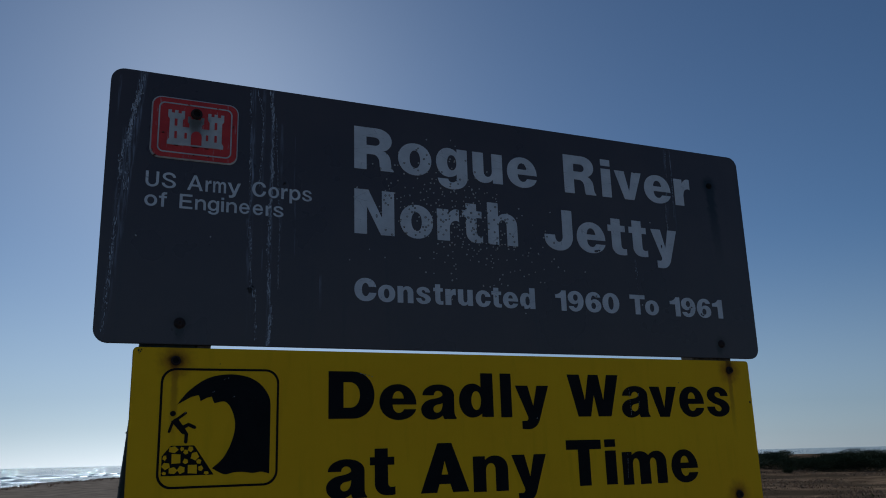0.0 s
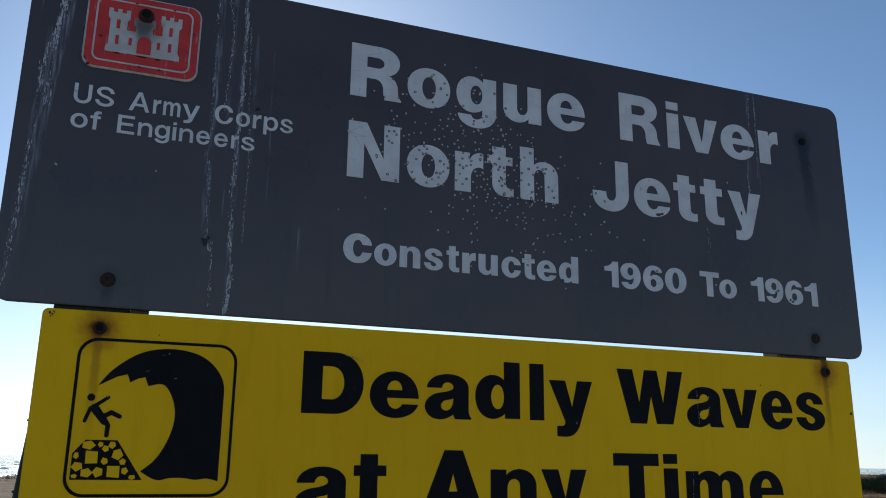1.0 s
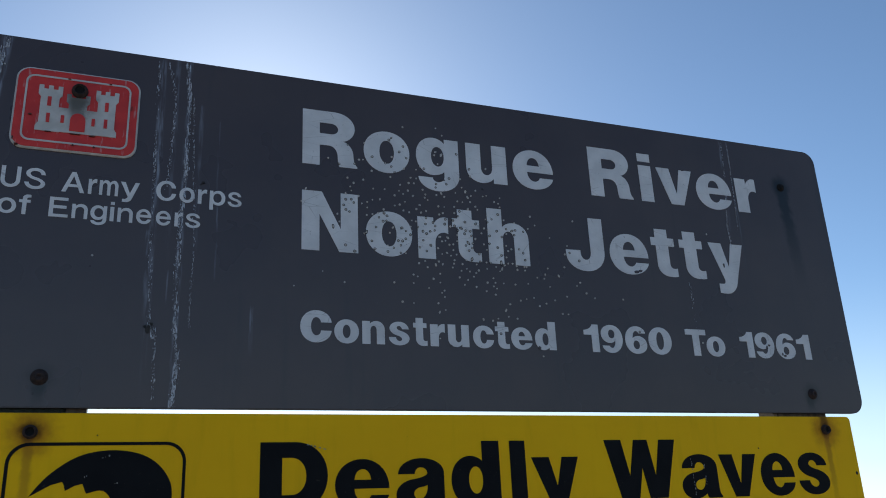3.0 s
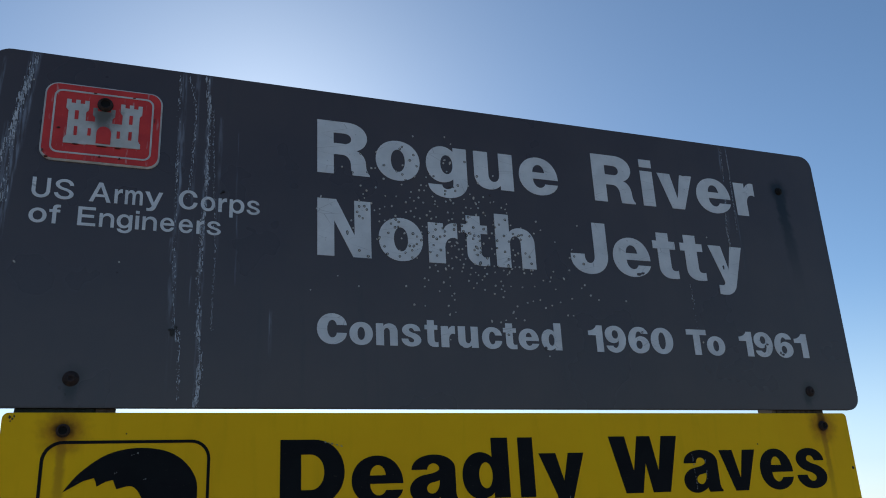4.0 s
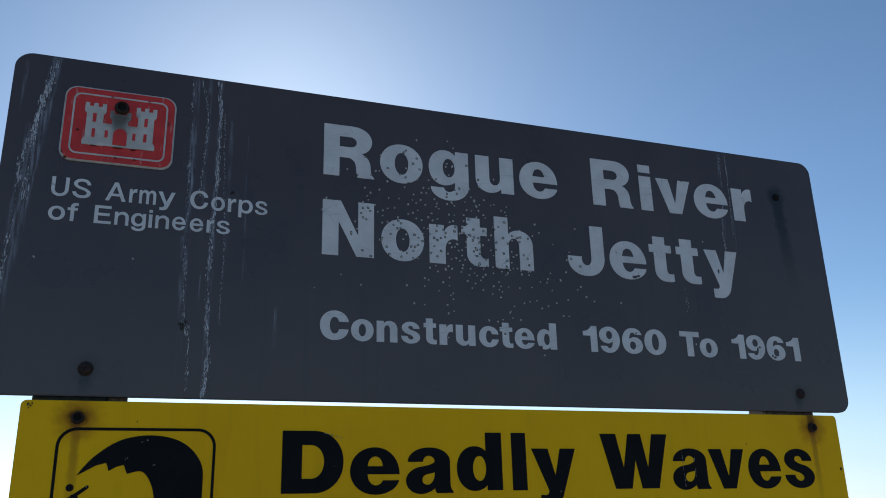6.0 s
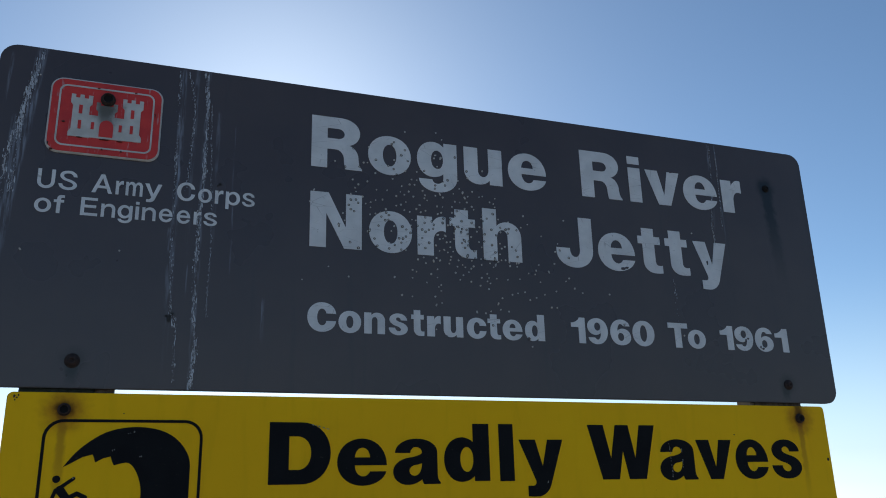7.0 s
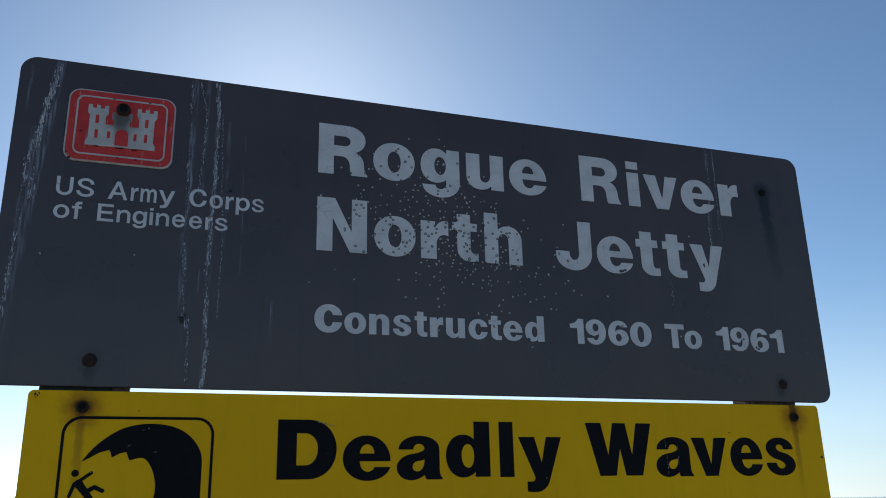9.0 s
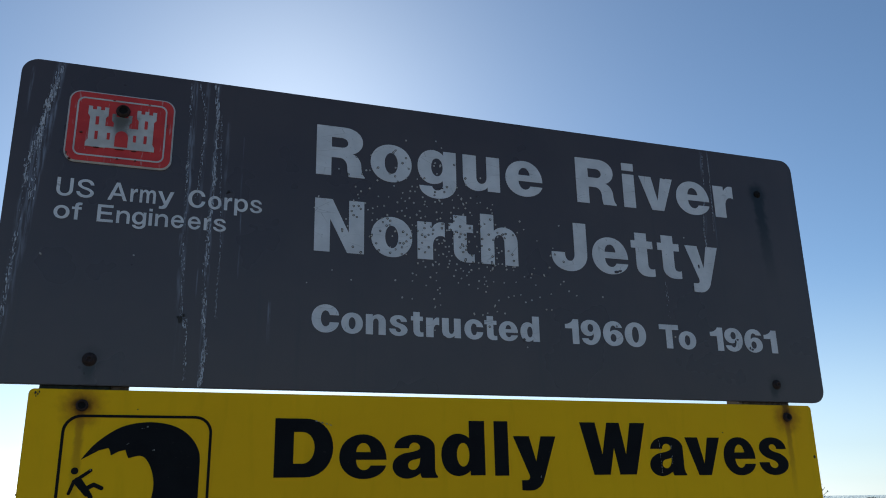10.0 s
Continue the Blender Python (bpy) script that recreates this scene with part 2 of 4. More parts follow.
BLACK, YELLOW = panel_black(), panel_yellow()
WHITE_VINYL = vinyl("cracked_white_vinyl", (0.62, 0.63, 0.64), (0.74, 0.75, 0.76), (0.14, 0.14, 0.15), 0.38, 15)
BLACK_VINYL = vinyl("scuffed_black_vinyl", (0.0025, 0.003, 0.005), (0.005, 0.006, 0.008), (0.05, 0.045, 0.03), 0.06, 14)
EDGE = plain("worn_board_edge", (0.02, 0.019, 0.018), (0.06, 0.055, 0.05), 30, 0.8, 0.4)
RUST = rusty("rusted_steel", (0.020, 0.015, 0.014), (0.044, 0.028, 0.025), (0.014, 0.011, 0.011))
# near-black colour that stands in for shade inside bores and recesses
BORE_SHADE = plain("bolt_bore_shade", (0.004, 0.004, 0.004), (0.008, 0.007, 0.006), 60, 0.9, 0.2)
# paler wood colour for the lit sliver on the right post
LIT_TIMBER = plain("pale_lit_timber", (0.16, 0.12, 0.08), (0.30, 0.23, 0.15), 6, 0.85, 0.7, (8, 8, 0.5), 0.004)
GREEN_TIMBER = plain("dark_green_stained_timber", (0.016, 0.026, 0.022), (0.040, 0.052, 0.042), 6, 0.85, 0.7, (8, 8, 0.5), 0.004)
RED, BADGE_WHITE = red_enamel(), badge_white()
WOOD = plain("weathered_post_timber", (0.055, 0.042, 0.030), (0.16, 0.12, 0.08), 6, 0.85, 0.7, (8, 8, 0.5), 0.004)
DROPPING = plain("dried_bird_dropping", (0.36, 0.38, 0.42), (0.64, 0.66, 0.70), 90, 0.85, 0.5)
PIT = plain("bare_dented_metal", (0.40, 0.37, 0.33), (0.58, 0.54, 0.49), 200, 0.6, 0.4)
GRIME = plain("brown_grime", (0.06, 0.018, 0.014), (0.13, 0.040, 0.030), 200, 0.8, 0.4)
# near-black of chips and gouges, and of the shadow coloured round dents
PIT_RIM = plain("dark_chips_and_rim_shade", (0.012, 0.011, 0.011), (0.03, 0.028, 0.026), 200, 0.7, 0.4)
SCRATCH = plain("pale_scratched_paint", (0.20, 0.20, 0.19), (0.34, 0.34, 0.32), 90, 0.7, 0.3)
GROUND, SEA, FOAM_GLINT = ground_mat(), sea_mat(), foam_glint_mat()
SHRUB_LEAF = leafy("shrub_leaf", (0.024, 0.033, 0.016), (0.075, 0.090, 0.045))
DRY_BLADE = leafy("dry_grass_blade", (0.22, 0.145, 0.09), (0.46, 0.31, 0.19))
GREEN_BLADE = leafy("green_weed_leaf", (0.04, 0.06, 0.015), (0.12, 0.12, 0.03))
BARK = plain("grey_twig_bark", (0.05, 0.042, 0.034), (0.10, 0.085, 0.07), 40, 0.9, 0.4)


# ---- mesh helpers ----
def part(name, bm, material, parent, label="", smooth=False):
    """Links a bmesh as one mesh object under a thing or a part."""
    me = bpy.data.meshes.new(name)
    bm.to_mesh(me)
    bm.free()
    return part_of(name, me, material, parent, label, smooth)


def part_of(name, me, material, parent, label="", smooth=False):
    if material is not None and not me.materials:
        me.materials.append(material)
    if smooth:
        me.polygons.foreach_set("use_smooth", [True] * len(me.polygons))
    ob = new(name, me)
    ob.parent = parent
    if label:
        tagged(ob, label)
    return ob


def empty(name, x, y, z, label, category, group=""):
    ob = new(name)
    ob.empty_display_size = 0.1
    ob.location = (x, y, z)
    return tagged(ob, label, category, group)


def prism(bm, outline, front, back):
    """A flat plate: an outline of (x, z), counter-clockwise as seen from -y, from y = front to y = back."""
    a = [bm.verts.new((x, front, z)) for x, z in outline]
    b = [bm.verts.new((x, back, z)) for x, z in outline]
    faces = [bm.faces.new(a), bm.faces.new(b[::-1])]
    n = len(a)
    for i in range(n):
        faces.append(bm.faces.new((a[i], b[i], b[(i + 1) % n], a[(i + 1) % n])))
    return faces


def rounded(x0, x1, z0, z1, r, steps=8):
    out = []
    for cx, cz, start in ((x1 - r, z0 + r, -90), (x1 - r, z1 - r, 0), (x0 + r, z1 - r, 90), (x0 + r, z0 + r, 180)):
        for i in range(steps + 1):
            a = radians(start + 90 * i / steps)
            out.append((cx + r * math.cos(a), cz + r * math.sin(a)))
    return out


def ring_plate(bm, outer, inner, front, back):
    """A frame between two outlines with the same number of points."""
    rows = [[bm.verts.new((x, y, z)) for x, z in line] for line, y in ((outer, back), (outer, front), (inner, front), (inner, back))]
    n = len(outer)
    for k in range(4):
        a, b = rows[k], rows[(k + 1) % 4]
        for i in range(n):
            j = (i + 1) % n
            bm.faces.new((a[i], b[i], b[j], a[j]))
    bmesh.ops.recalc_face_normals(bm, faces=bm.faces[:])


def smooth_line(points, steps=6, closed=True):
    """A Catmull-Rom line through the points."""
    out, n = [], len(points)
    for i in range(n if closed else n - 1):
        p = [Vector(points[(i + k) % n] if closed else points[min(max(i + k, 0), n - 1)]) for k in (-1, 0, 1, 2)]
        for s in range(steps):
            t = s / steps
            q = 0.5 * (2 * p[1] + (p[2] - p[0]) * t + (2 * p[0] - 5 * p[1] + 4 * p[2] - p[3]) * t * t + (3 * p[1] - p[0] - 3 * p[2] + p[3]) * t ** 3)
            out.append((q.x, q.y))
    if not closed:
        out.append(tuple(points[-1]))
    return out


def capsule(ax, az, bx, bz, r0, r1=None, steps=6):
    r1 = r0 if r1 is None else r1
    ang = math.atan2(bz - az, bx - ax)
    out = []
    for cx, cz, r, start in ((bx, bz, r1, -90), (ax, az, r0, 90)):
        for i in range(steps + 1):
            a = ang + radians(start + 180 * i / steps)
            out.append((cx + r * math.cos(a), cz + r * math.sin(a)))
    return out


def board_mesh(outline, front, back, face_mat, edge_mat):
    bm = bmesh.new()
    prism(bm, outline, front, back)
    bmesh.ops.recalc_face_normals(bm, faces=bm.faces[:])
    edges = [e for e in bm.edges if all(abs(v.co.y - front) < 1e-6 for v in e.verts)]
    bmesh.ops.bevel(bm, geom=edges, offset=0.002, segments=2, affect="EDGES")
    me = bpy.data.meshes.new("panel")
    for f in bm.faces:
        f.material_index = 0 if f.normal.y < -0.3 else 1
    bm.to_mesh(me)
    bm.free()
    me.materials.append(face_mat)
    me.materials.append(edge_mat)
    return me


# ---- lettering ----
letter_lines = []


ARC = 0.76
# Heavy grotesque letters, drawn in a box: across in hundredths of the letter's width, up in hundredths of the capitals'
# height. A star marks the corner of a curve.
HEAVY_SHAPES = {
    "R": "0,0 0,100 58,100 96,100* 96,72 96,52* 74,47 93,43* 93,22 93,7* 100,3 100,0 67,0 64,6* 64,18 64,37* 48,37 31,37 31,0 / 31,78 52,78 65,78* 65,68 65,58* 52,58 31,58",
    "o": "0,37.5 0,76* 50,76 100,76* 100,37.5 100,-1* 50,-1 0,-1* / 34,37.5 34,59* 50,59 66,59* 66,37.5 66,16* 50,16 34,16*",
    "g": "100,75 67,75 67,66 58,76* 40,76 0,76* 0,40 0,4* 38,4 57,4* 65,12 65,4 65,-9* 49,-9 38,-9* 37,-1 4,-1 6,-26* 50,-26 100,-26* 100,6 / 35,40 35,59* 50,59 65,59* 65,40 65,21* 50,21 35,21*",
    "u": "0,75 36,75 36,28 36,15* 49,15 64,15* 64,31 64,75 100,75 100,0 66,0 66,9 57,-1* 38,-1 0,-1* 0,27",
    "n": "100,0 64,0 64,47 64,60* 51,60 36,60* 36,44 36,0 0,0 0,75 34,75 34,66 43,76* 62,76 100,76* 100,48",
    "e": "100,32 35,32 35,14* 52,14 62,14* 66,22 99,22 92,-1* 51,-1 0,-1* 0,37 0,76* 50,76 100,76* / 35,45 66,45 65,61* 51,61 36,61*",
    "i": "0,0 100,0 100,75 0,75 / 0,83 100,83 100,100 0,100",
    "l": "0,0 100,0 100,100 0,100",
    "v": "0,75 36,75 51,22 65,75 100,75 68,0 33,0",
    "r": "0,0 0,75 52,75 52,62 62,77* 88,77 94,77 100,76 100,47 92,49 86,49 56,49* 56,28 56,0",
    "N": "0,0 0,100 35,100 69,38 69,100 100,100 100,0 66,0 31,62 31,0",
    "t": "19,92 71,92 71,75 97,75 97,59 71,59 71,24 71,15* 85,15 93,15 100,16 100,0 88,-1 68,-1 19,-1* 19,22 19,59 0,59 0,75 19,75",
    "h": "0,0 0,100 36,100 36,67 44,76* 63,76 100,76* 100,48 100,0 64,0 64,46 64,60* 51,60 36,60* 36,44 36,0",
    "J": "64,100 100,100 100,36 100,-1* 50,-1 0,-1* 0,30 0,37 37,37 37,33 37,20* 50,20 64,20* 64,35",
    "y": "0,75 37,75 52,27 65,75 100,75 69,-5 62,-26* 38,-26 26,-26 17,-25 17,-7 28,-7 39,-7* 35,3",
    "C": "100,63 66,63 64,79* 51,79 34,79* 34,50 34,21* 51,21 65,21* 66,37 100,37 97,-1* 50,-1 0,-1* 0,50 0,101* 51,101 97,101*",
    "c": "100,47 66,47 64,60* 51,60 35,60* 35,37.5 35,15* 51,15 65,15* 66,28 100,28 97,-1* 50,-1 0,-1* 0,37.5 0,76* 51,76 97,76*",
    "s": "97,52 64,52 63,62* 50,62 38,62* 38,55 38,49* 62,45 100,39* 100,22 100,-1* 50,-1 2,-1* 0,25 34,25 35,13* 51,13 64,13* 64,20 64,27* 42,31 4,37* 4,54 4,76* 50,76 95,76*",
    "d": "100,100 64,100 64,67 56,76* 39,76 0,76* 0,37.5 0,-1* 38,-1 57,-1* 66,9 66,0 100,0 / 35,37.5 35,59* 50,59 64,59* 64,37.5 64,16* 50,16 35,16*",
    "1": "100,0 52,0 52,62 0,62 0,79 48,80* 60,100 100,100",
    "6": "97,75 65,75 62,83* 52,83 36,83* 35,55 44,65* 60,65 100,65* 100,32 100,-1* 51,-1 0,-1* 0,48 0,101* 54,101 93,101* / 36,32 36,48* 51,48 66,48* 66,32 66,16* 51,16 36,16*",
    "0": "0,50 0,101* 50,101 100,101* 100,50 100,-1* 50,-1 0,-1* / 34,50 34,83* 50,83 66,83* 66,50 66,17* 50,17 34,17*",
    "T": "0,100 100,100 100,79 66,79 66,0 33,0 33,79 0,79",
    "D": "0,0 0,100 52,100 100,100* 100,50 100,0* 52,0 / 32,77 46,77 68,77* 68,50 68,23* 47,23 32,23",
    "a": "100,0 65,0 62,3* 61,8 48,-1* 32,-1 0,-1* 0,21 0,40* 32,44 61,47* 61,53 61,62* 48,62 37,62* 36,52 4,52 5,76* 50,76 94,76* 94,53 94,16 94,6* 100,3 / 61,34 61,14* 45,14 34,14* 34,22 34,31* 48,32 57,33* 61,35",
    "W": "0,100 23,100 32,38 41,100 60,100 68,38 77,100 100,100 82,0 57,0 50,52 42,0 18,0",
    "A": "0,0 36,100 65,100 100,0 66,0 61,17 38,17 33,0 / 43,36 57,36 50,64",
    "m": "0,0 0,75 22,75 22,67 28,76* 40,76 54,76* 59,66 66,76* 78,76 100,76* 100,50 100,0 77,0 77,47 77,60* 69,60 62,60* 62,47 62,0 38,0 38,47 38,60* 31,60 23,60* 23,46 23,0",
}
# The same in a medium weight.
MEDIUM_SHAPES = {
    "U": "0,100 21,100 21,36 21,13* 50,13 79,13* 79,36 79,100 100,100 100,36 100,-1* 50,-1 0,-1* 0,36",
    "S": "96,70 76,70 74,87* 50,87 24,87* 24,74 24,62* 48,57 98,48* 98,27 98,-1* 50,-1 2,-1* 0,31 20,31 22,13* 51,13 77,13* 77,27 77,38* 52,43 4,52* 4,73 4,101* 50,101 94,101*",
    "A": "0,0 41,100 59,100 100,0 81,0 71,26 29,26 19,0 / 34,39 66,39 50,80",
    "r": "0,0 0,74 38,74 38,60 54,76* 84,76 92,76 100,75 100,55 90,57 82,57 42,57* 42,36 42,0",
    "m": "0,0 0,74 16,74 16,65 24,76* 35,76 50,76* 55,64 64,76* 76,76 100,76* 100,50 100,0 83,0 83,46 83,62* 72,62 59,62* 59,44 59,0 42,0 42,46 42,62* 31,62 17,62* 17,42 17,0",
    "y": "0,74 24,74 51,19 77,74 100,74 62,-8 54,-25* 32,-25 22,-25 12,-24 12,-10 22,-11 36,-11* 41,2",
    "C": "98,66 77,66 72,87* 52,87 22,87* 22,50 22,13* 52,13 76,13* 79,38 100,38 97,-1* 51,-1 0,-1* 0,50 0,101* 51,101 95,101*",
    "o": "0,37.5 0,76* 50,76 100,76* 100,37.5 100,-1* 50,-1 0,-1* / 23,37.5 23,62* 50,62 77,62* 77,37.5 77,13* 50,13 23,13*",
    "p": "0,-25 0,74 22,74 22,64 34,76* 54,76 100,76* 100,37 100,-1* 54,-1 33,-1* 23,9 23,-25 / 23,37 23,62* 50,62 76,62* 76,37 76,13* 50,13 23,13*",
    "s": "95,53 73,53 72,64* 49,64 28,64* 28,55 28,47* 56,42 99,36* 99,20 99,-1* 50,-1 2,-1* 0,24 22,24 24,11* 51,11 75,11* 75,20 75,28* 44,32 4,38* 4,55 4,76* 50,76 92,76*",
    "f": "30,0 30,60 0,60 0,74 30,74 30,82 30,101* 74,101 88,101 100,100 100,86 90,87 66,87* 66,79 66,74 98,74 98,60 66,60 66,0",
    "E": "0,0 0,100 96,100 96,85 22,85 22,59 90,59 90,44 22,44 22,15 100,15 100,0",
    "n": "100,0 77,0 77,44 77,61* 53,61 23,61* 23,40 23,0 0,0 0,74 22,74 22,63 34,76* 57,76 100,76* 100,46",
    "g": "100,74 79,74 79,64 67,76* 47,76 0,76* 0,38 0,1* 46,1 66,1* 77,11 77,2 77,-12* 51,-12 30,-12* 27,-3 4,-3 6,-25* 51,-25 100,-25* 100,4 / 24,38 24,62* 50,62 77,62* 77,38 77,15* 50,15 24,15*",
    "i": "0,0 100,0 100,74 0,74 / 0,85 100,85 100,100 0,100",
    "e": "100,33 23,33 25,13* 52,13 70,13* 76,24 98,24 92,-1* 51,-1 0,-1* 0,37 0,76* 50,76 100,76* / 24,46 76,46 74,63* 50,63 26,63*",
}


def glyph(char, shapes):
    """The outlines of a letter, with its curves drawn out."""
    if char == "9":
        return [[(100 - x, 100 - y) for x, y in line] for line in glyph("6", shapes)]
    lines = []
    for text in shapes[char].split("/"):
        marks = []
        for word in text.split():
            x, y = word.rstrip("*").split(",")
            marks.append((float(x), float(y), word.endswith("*")))
        line, n = [], len(marks)
        for i, (x, y, bend) in enumerate(marks):
            if not bend:
                line.append((x, y))
                continue
            (ax, ay, _), (bx, by, _) = marks[i - 1], marks[(i + 1) % n]
            for k in range(1, 9):
                t = k / 9
                u, v, w = (1 - t) ** 2, 2 * t * (1 - t) * ARC, t * t
                line.append(((u * ax + v * x + w * bx) / (u + v + w), (u * ay + v * y + w * by) / (u + v + w)))
        lines.append(line)
    return lines


def letter_mesh(char, shapes, x0, x1, z0, z1, front, back):
    """A character that fills the box."""
    loops = glyph(char, shapes)
    xs = [p[0] for line in loops for p in line]
    zs = [p[1] for line in loops for p in line]
    sx = (x1 - x0) / (max(xs) - min(xs))
    sz = (z1 - z0) / (max(zs) - min(zs))
    curve = bpy.data.curves.new("letter", "CURVE")
    curve.dimensions, curve.fill_mode, curve.extrude = "2D", "BOTH", (back - front) / 2
    letter_lines.append([])
    for line in loops:
        pts = [Vector(((x - min(xs)) * sx + x0, (z - min(zs)) * sz + z0)) for x, z in line]
        letter_lines[-1].append(pts)
        spline = curve.splines.new("POLY")
        spline.points.add(len(pts) - 1)
        spline.use_cyclic_u = True
        for point, q in zip(spline.points, pts):
            point.co = (q.x, q.y, 0, 1)
    ob = new("letter", curve)
    me = bpy.data.meshes.new_from_object(ob.evaluated_get(bpy.context.evaluated_depsgraph_get()))
    bpy.data.objects.remove(ob)
    bpy.data.curves.remove(curve)
    me.transform(Matrix(((1, 0, 0, 0), (0, 0, -1, (front + back) / 2), (0, 1, 0, 0), (0, 0, 0, 1))))
    me.name = "letter"
    return me


def write(chars, boxes, base, cap, shapes, front, back, material, parent, label, xh=0.75, sink=0.0):
    """One line of lettering; boxes holds each letter's left and right edge; sink: how far the small letters sit below the capitals' foot."""
    for char, (x0, x1) in zip(chars, boxes):
        lo, hi = 0.0, 1.0
        if char in "oeacsnrumv":
            hi = xh + (0.012 if char in "oeacs" else 0)
            lo -= 0.012 if char in "oeacs" else 0
        elif char in "gyp":
            lo, hi = -0.25, xh + (0.01 if char == "g" else 0)
        elif char == "t":
            hi = 0.92
        elif char in "JUCS0969":
            lo, hi = -0.012, 1.0 if char in "JU" else 1.012
        foot = base - (sink if char in "oeacsnrumvgyp" else 0.0)
        me = letter_mesh(char, shapes, x0, x1, foot + lo * cap, foot + hi * cap, front, back)
        part_of("letter", me, material, parent, label)


# ---- the large dark board ----
name_sign = empty("name_sign", 0, 0, 0, "large faded black painted sign board with white lettering", "sign")
name_sign.matrix_basis = TILT
part_of("panel", board_mesh(rounded(-1.376, 1.2955, 1.9055, 2.8255, 0.045), 0.0, 0.016, BLACK, EDGE), None, name_sign, "faded black panel with rounded corners and pale drip streaks")
F, B = -0.0012, 0.0005
WHITE_LABEL = "cracked white vinyl letter"
write("RogueRiver", ((-.536, -.383), (-.364, -.229), (-.209, -.078), (-.054, .076), (.097, .232), (.361, .513), (.544, .591), (.611, .749), (.761, .900), (.922, 1.007)),
      2.566, 0.165, HEAVY_SHAPES, F, B, WHITE_VINYL, name_sign, WHITE_LABEL)
write("NorthJetty", ((-.536, -.383), (-.361, -.229), (-.212, -.121), (-.108, -.022), (.001, .130), (.252, .384), (.403, .540), (.556, .644), (.661, .751), (.773, .909)),
      2.320, 0.168, HEAVY_SHAPES, F, B, WHITE_VINYL, name_sign, WHITE_LABEL)
write("Constructed", ((-.537, -.456), (-.449, -.384), (-.375, -.314), (-.303, -.246), (-.235, -.196), (-.187, -.145), (-.136, -.075), (-.063, -.001), (.004, .046), (.052, .117), (.126, .192)),
      2.075, 0.082, HEAVY_SHAPES, F, B, WHITE_VINYL, name_sign, WHITE_LABEL)
write("1960To1961", ((.284, .333), (.341, .413), (.422, .496), (.503, .584), (.637, .712), (.711, .780), (.839, .891), (.898, .972), (.980, 1.055), (1.064, 1.118)),
      2.075, 0.081, HEAVY_SHAPES, F, B, WHITE_VINYL, name_sign, WHITE_LABEL)
write("USArmyCorps", ((-1.250, -1.208), (-1.199, -1.154), (-1.118, -1.067), (-1.059, -1.040), (-1.034, -.991), (-.986, -.942), (-.903, -.855), (-.847, -.810), (-.802, -.780), (-.773, -.734), (-.728, -.693)),
      2.421, 0.053, MEDIUM_SHAPES, F, B, WHITE_VINYL, name_sign, "small white vinyl letter")
write("ofEngineers", ((-1.250, -1.210), (-1.205, -1.180), (-1.140, -1.098), (-1.090, -1.055), (-1.049, -1.012), (-1.005, -.996), (-.988, -.953), (-.945, -.910), (-.899, -.864), (-.855, -.835), (-.829, -.793)),
      2.355, 0.050, MEDIUM_SHAPES, F, B, WHITE_VINYL, name_sign, "small white vinyl letter")


def bolt(x, z, front, parent, r=0.014, label="rusted steel bolt", hollow=False, material=None):
    """A carriage bolt: washer, domed head with a recess; or a nut whose bore is closed by a disc coloured as its shade.
    """
    bm = bmesh.new()
    rings = ((r * 1.55, 0.0), (r * 1.5, 0.003), (r * 1.05, 0.0035), (r, 0.007), (r * 0.75, 0.010), (r * 0.4, 0.0112), (r * 0.36, 0.008))
    if hollow:
        rings = ((r * 1.35, 0.0), (r * 1.30, 0.004), (r * 1.15, 0.006), (r * 1.05, 0.012), (r * 0.92, 0.013), (r * 0.84, 0.012), (r * 0.80, 0.003))
    rows = [[bm.verts.new((x + q * math.cos(a), front - d, z + q * math.sin(a))) for a in np.linspace(0, math.tau, 20, endpoint=False)] for q, d in rings]
    for a, b in zip(rows, rows[1:]):
        for i in range(20):
            bm.faces.new((a[i], a[(i + 1) % 20], b[(i + 1) % 20], b[i]))
    bm.faces.new(rows[-1])
    bmesh.ops.recalc_face_normals(bm, faces=bm.faces[:])
    ob = part("bolt", bm, material or RUST, parent, label, smooth=True)
    if hollow:
        # a flat disc carries the shade of the bore in its colour
        bore = bmesh.new()
        prism(bore, [(x + r * 0.80 * math.cos(a), z + r * 0.80 * math.sin(a)) for a in np.linspace(0, math.tau, 16, endpoint=False)], front - 0.0045, front - 0.001)
        part("bore", bore, BORE_SHADE, ob, "near-black disc with the bore's shade put in its colour")
    return ob


def blob(bm, x, z, w, h, front, rng, n=7):
    pts = []
    front -= rng.uniform(0.0, 0.0004)
    for i in range(n):
        a = math.tau * i / n
        k = rng.uniform(0.6, 1.2)
        pts.append((x + w * k * math.cos(a), z + h * k * math.sin(a)))
    prism(bm, pts, front, 0.0005)


# red badge with a plain white castle shape
badge = part_of("badge", board_mesh(rounded(-1.244, -0.957, 2.523, 2.742, 0.032), -0.006, 0.0, BADGE_WHITE, BADGE_WHITE), None, name_sign, "raised badge with pale worn rim")
bm = bmesh.new()
prism(bm, rounded(-1.2395, -0.9615, 2.5275, 2.7375, 0.029), -0.0078, -0.005)
part("badge_face", bm, RED, badge, "chipped red enamel face")
bm = bmesh.new()
ring_plate(bm, rounded(-1.2215, -0.9790, 2.5425, 2.7215, 0.020), rounded(-1.2170, -0.9835, 2.5470, 2.7170, 0.016), -0.0092, -0.007)
part("badge_border", bm, BADGE_WHITE, badge, "thin pale inner border")


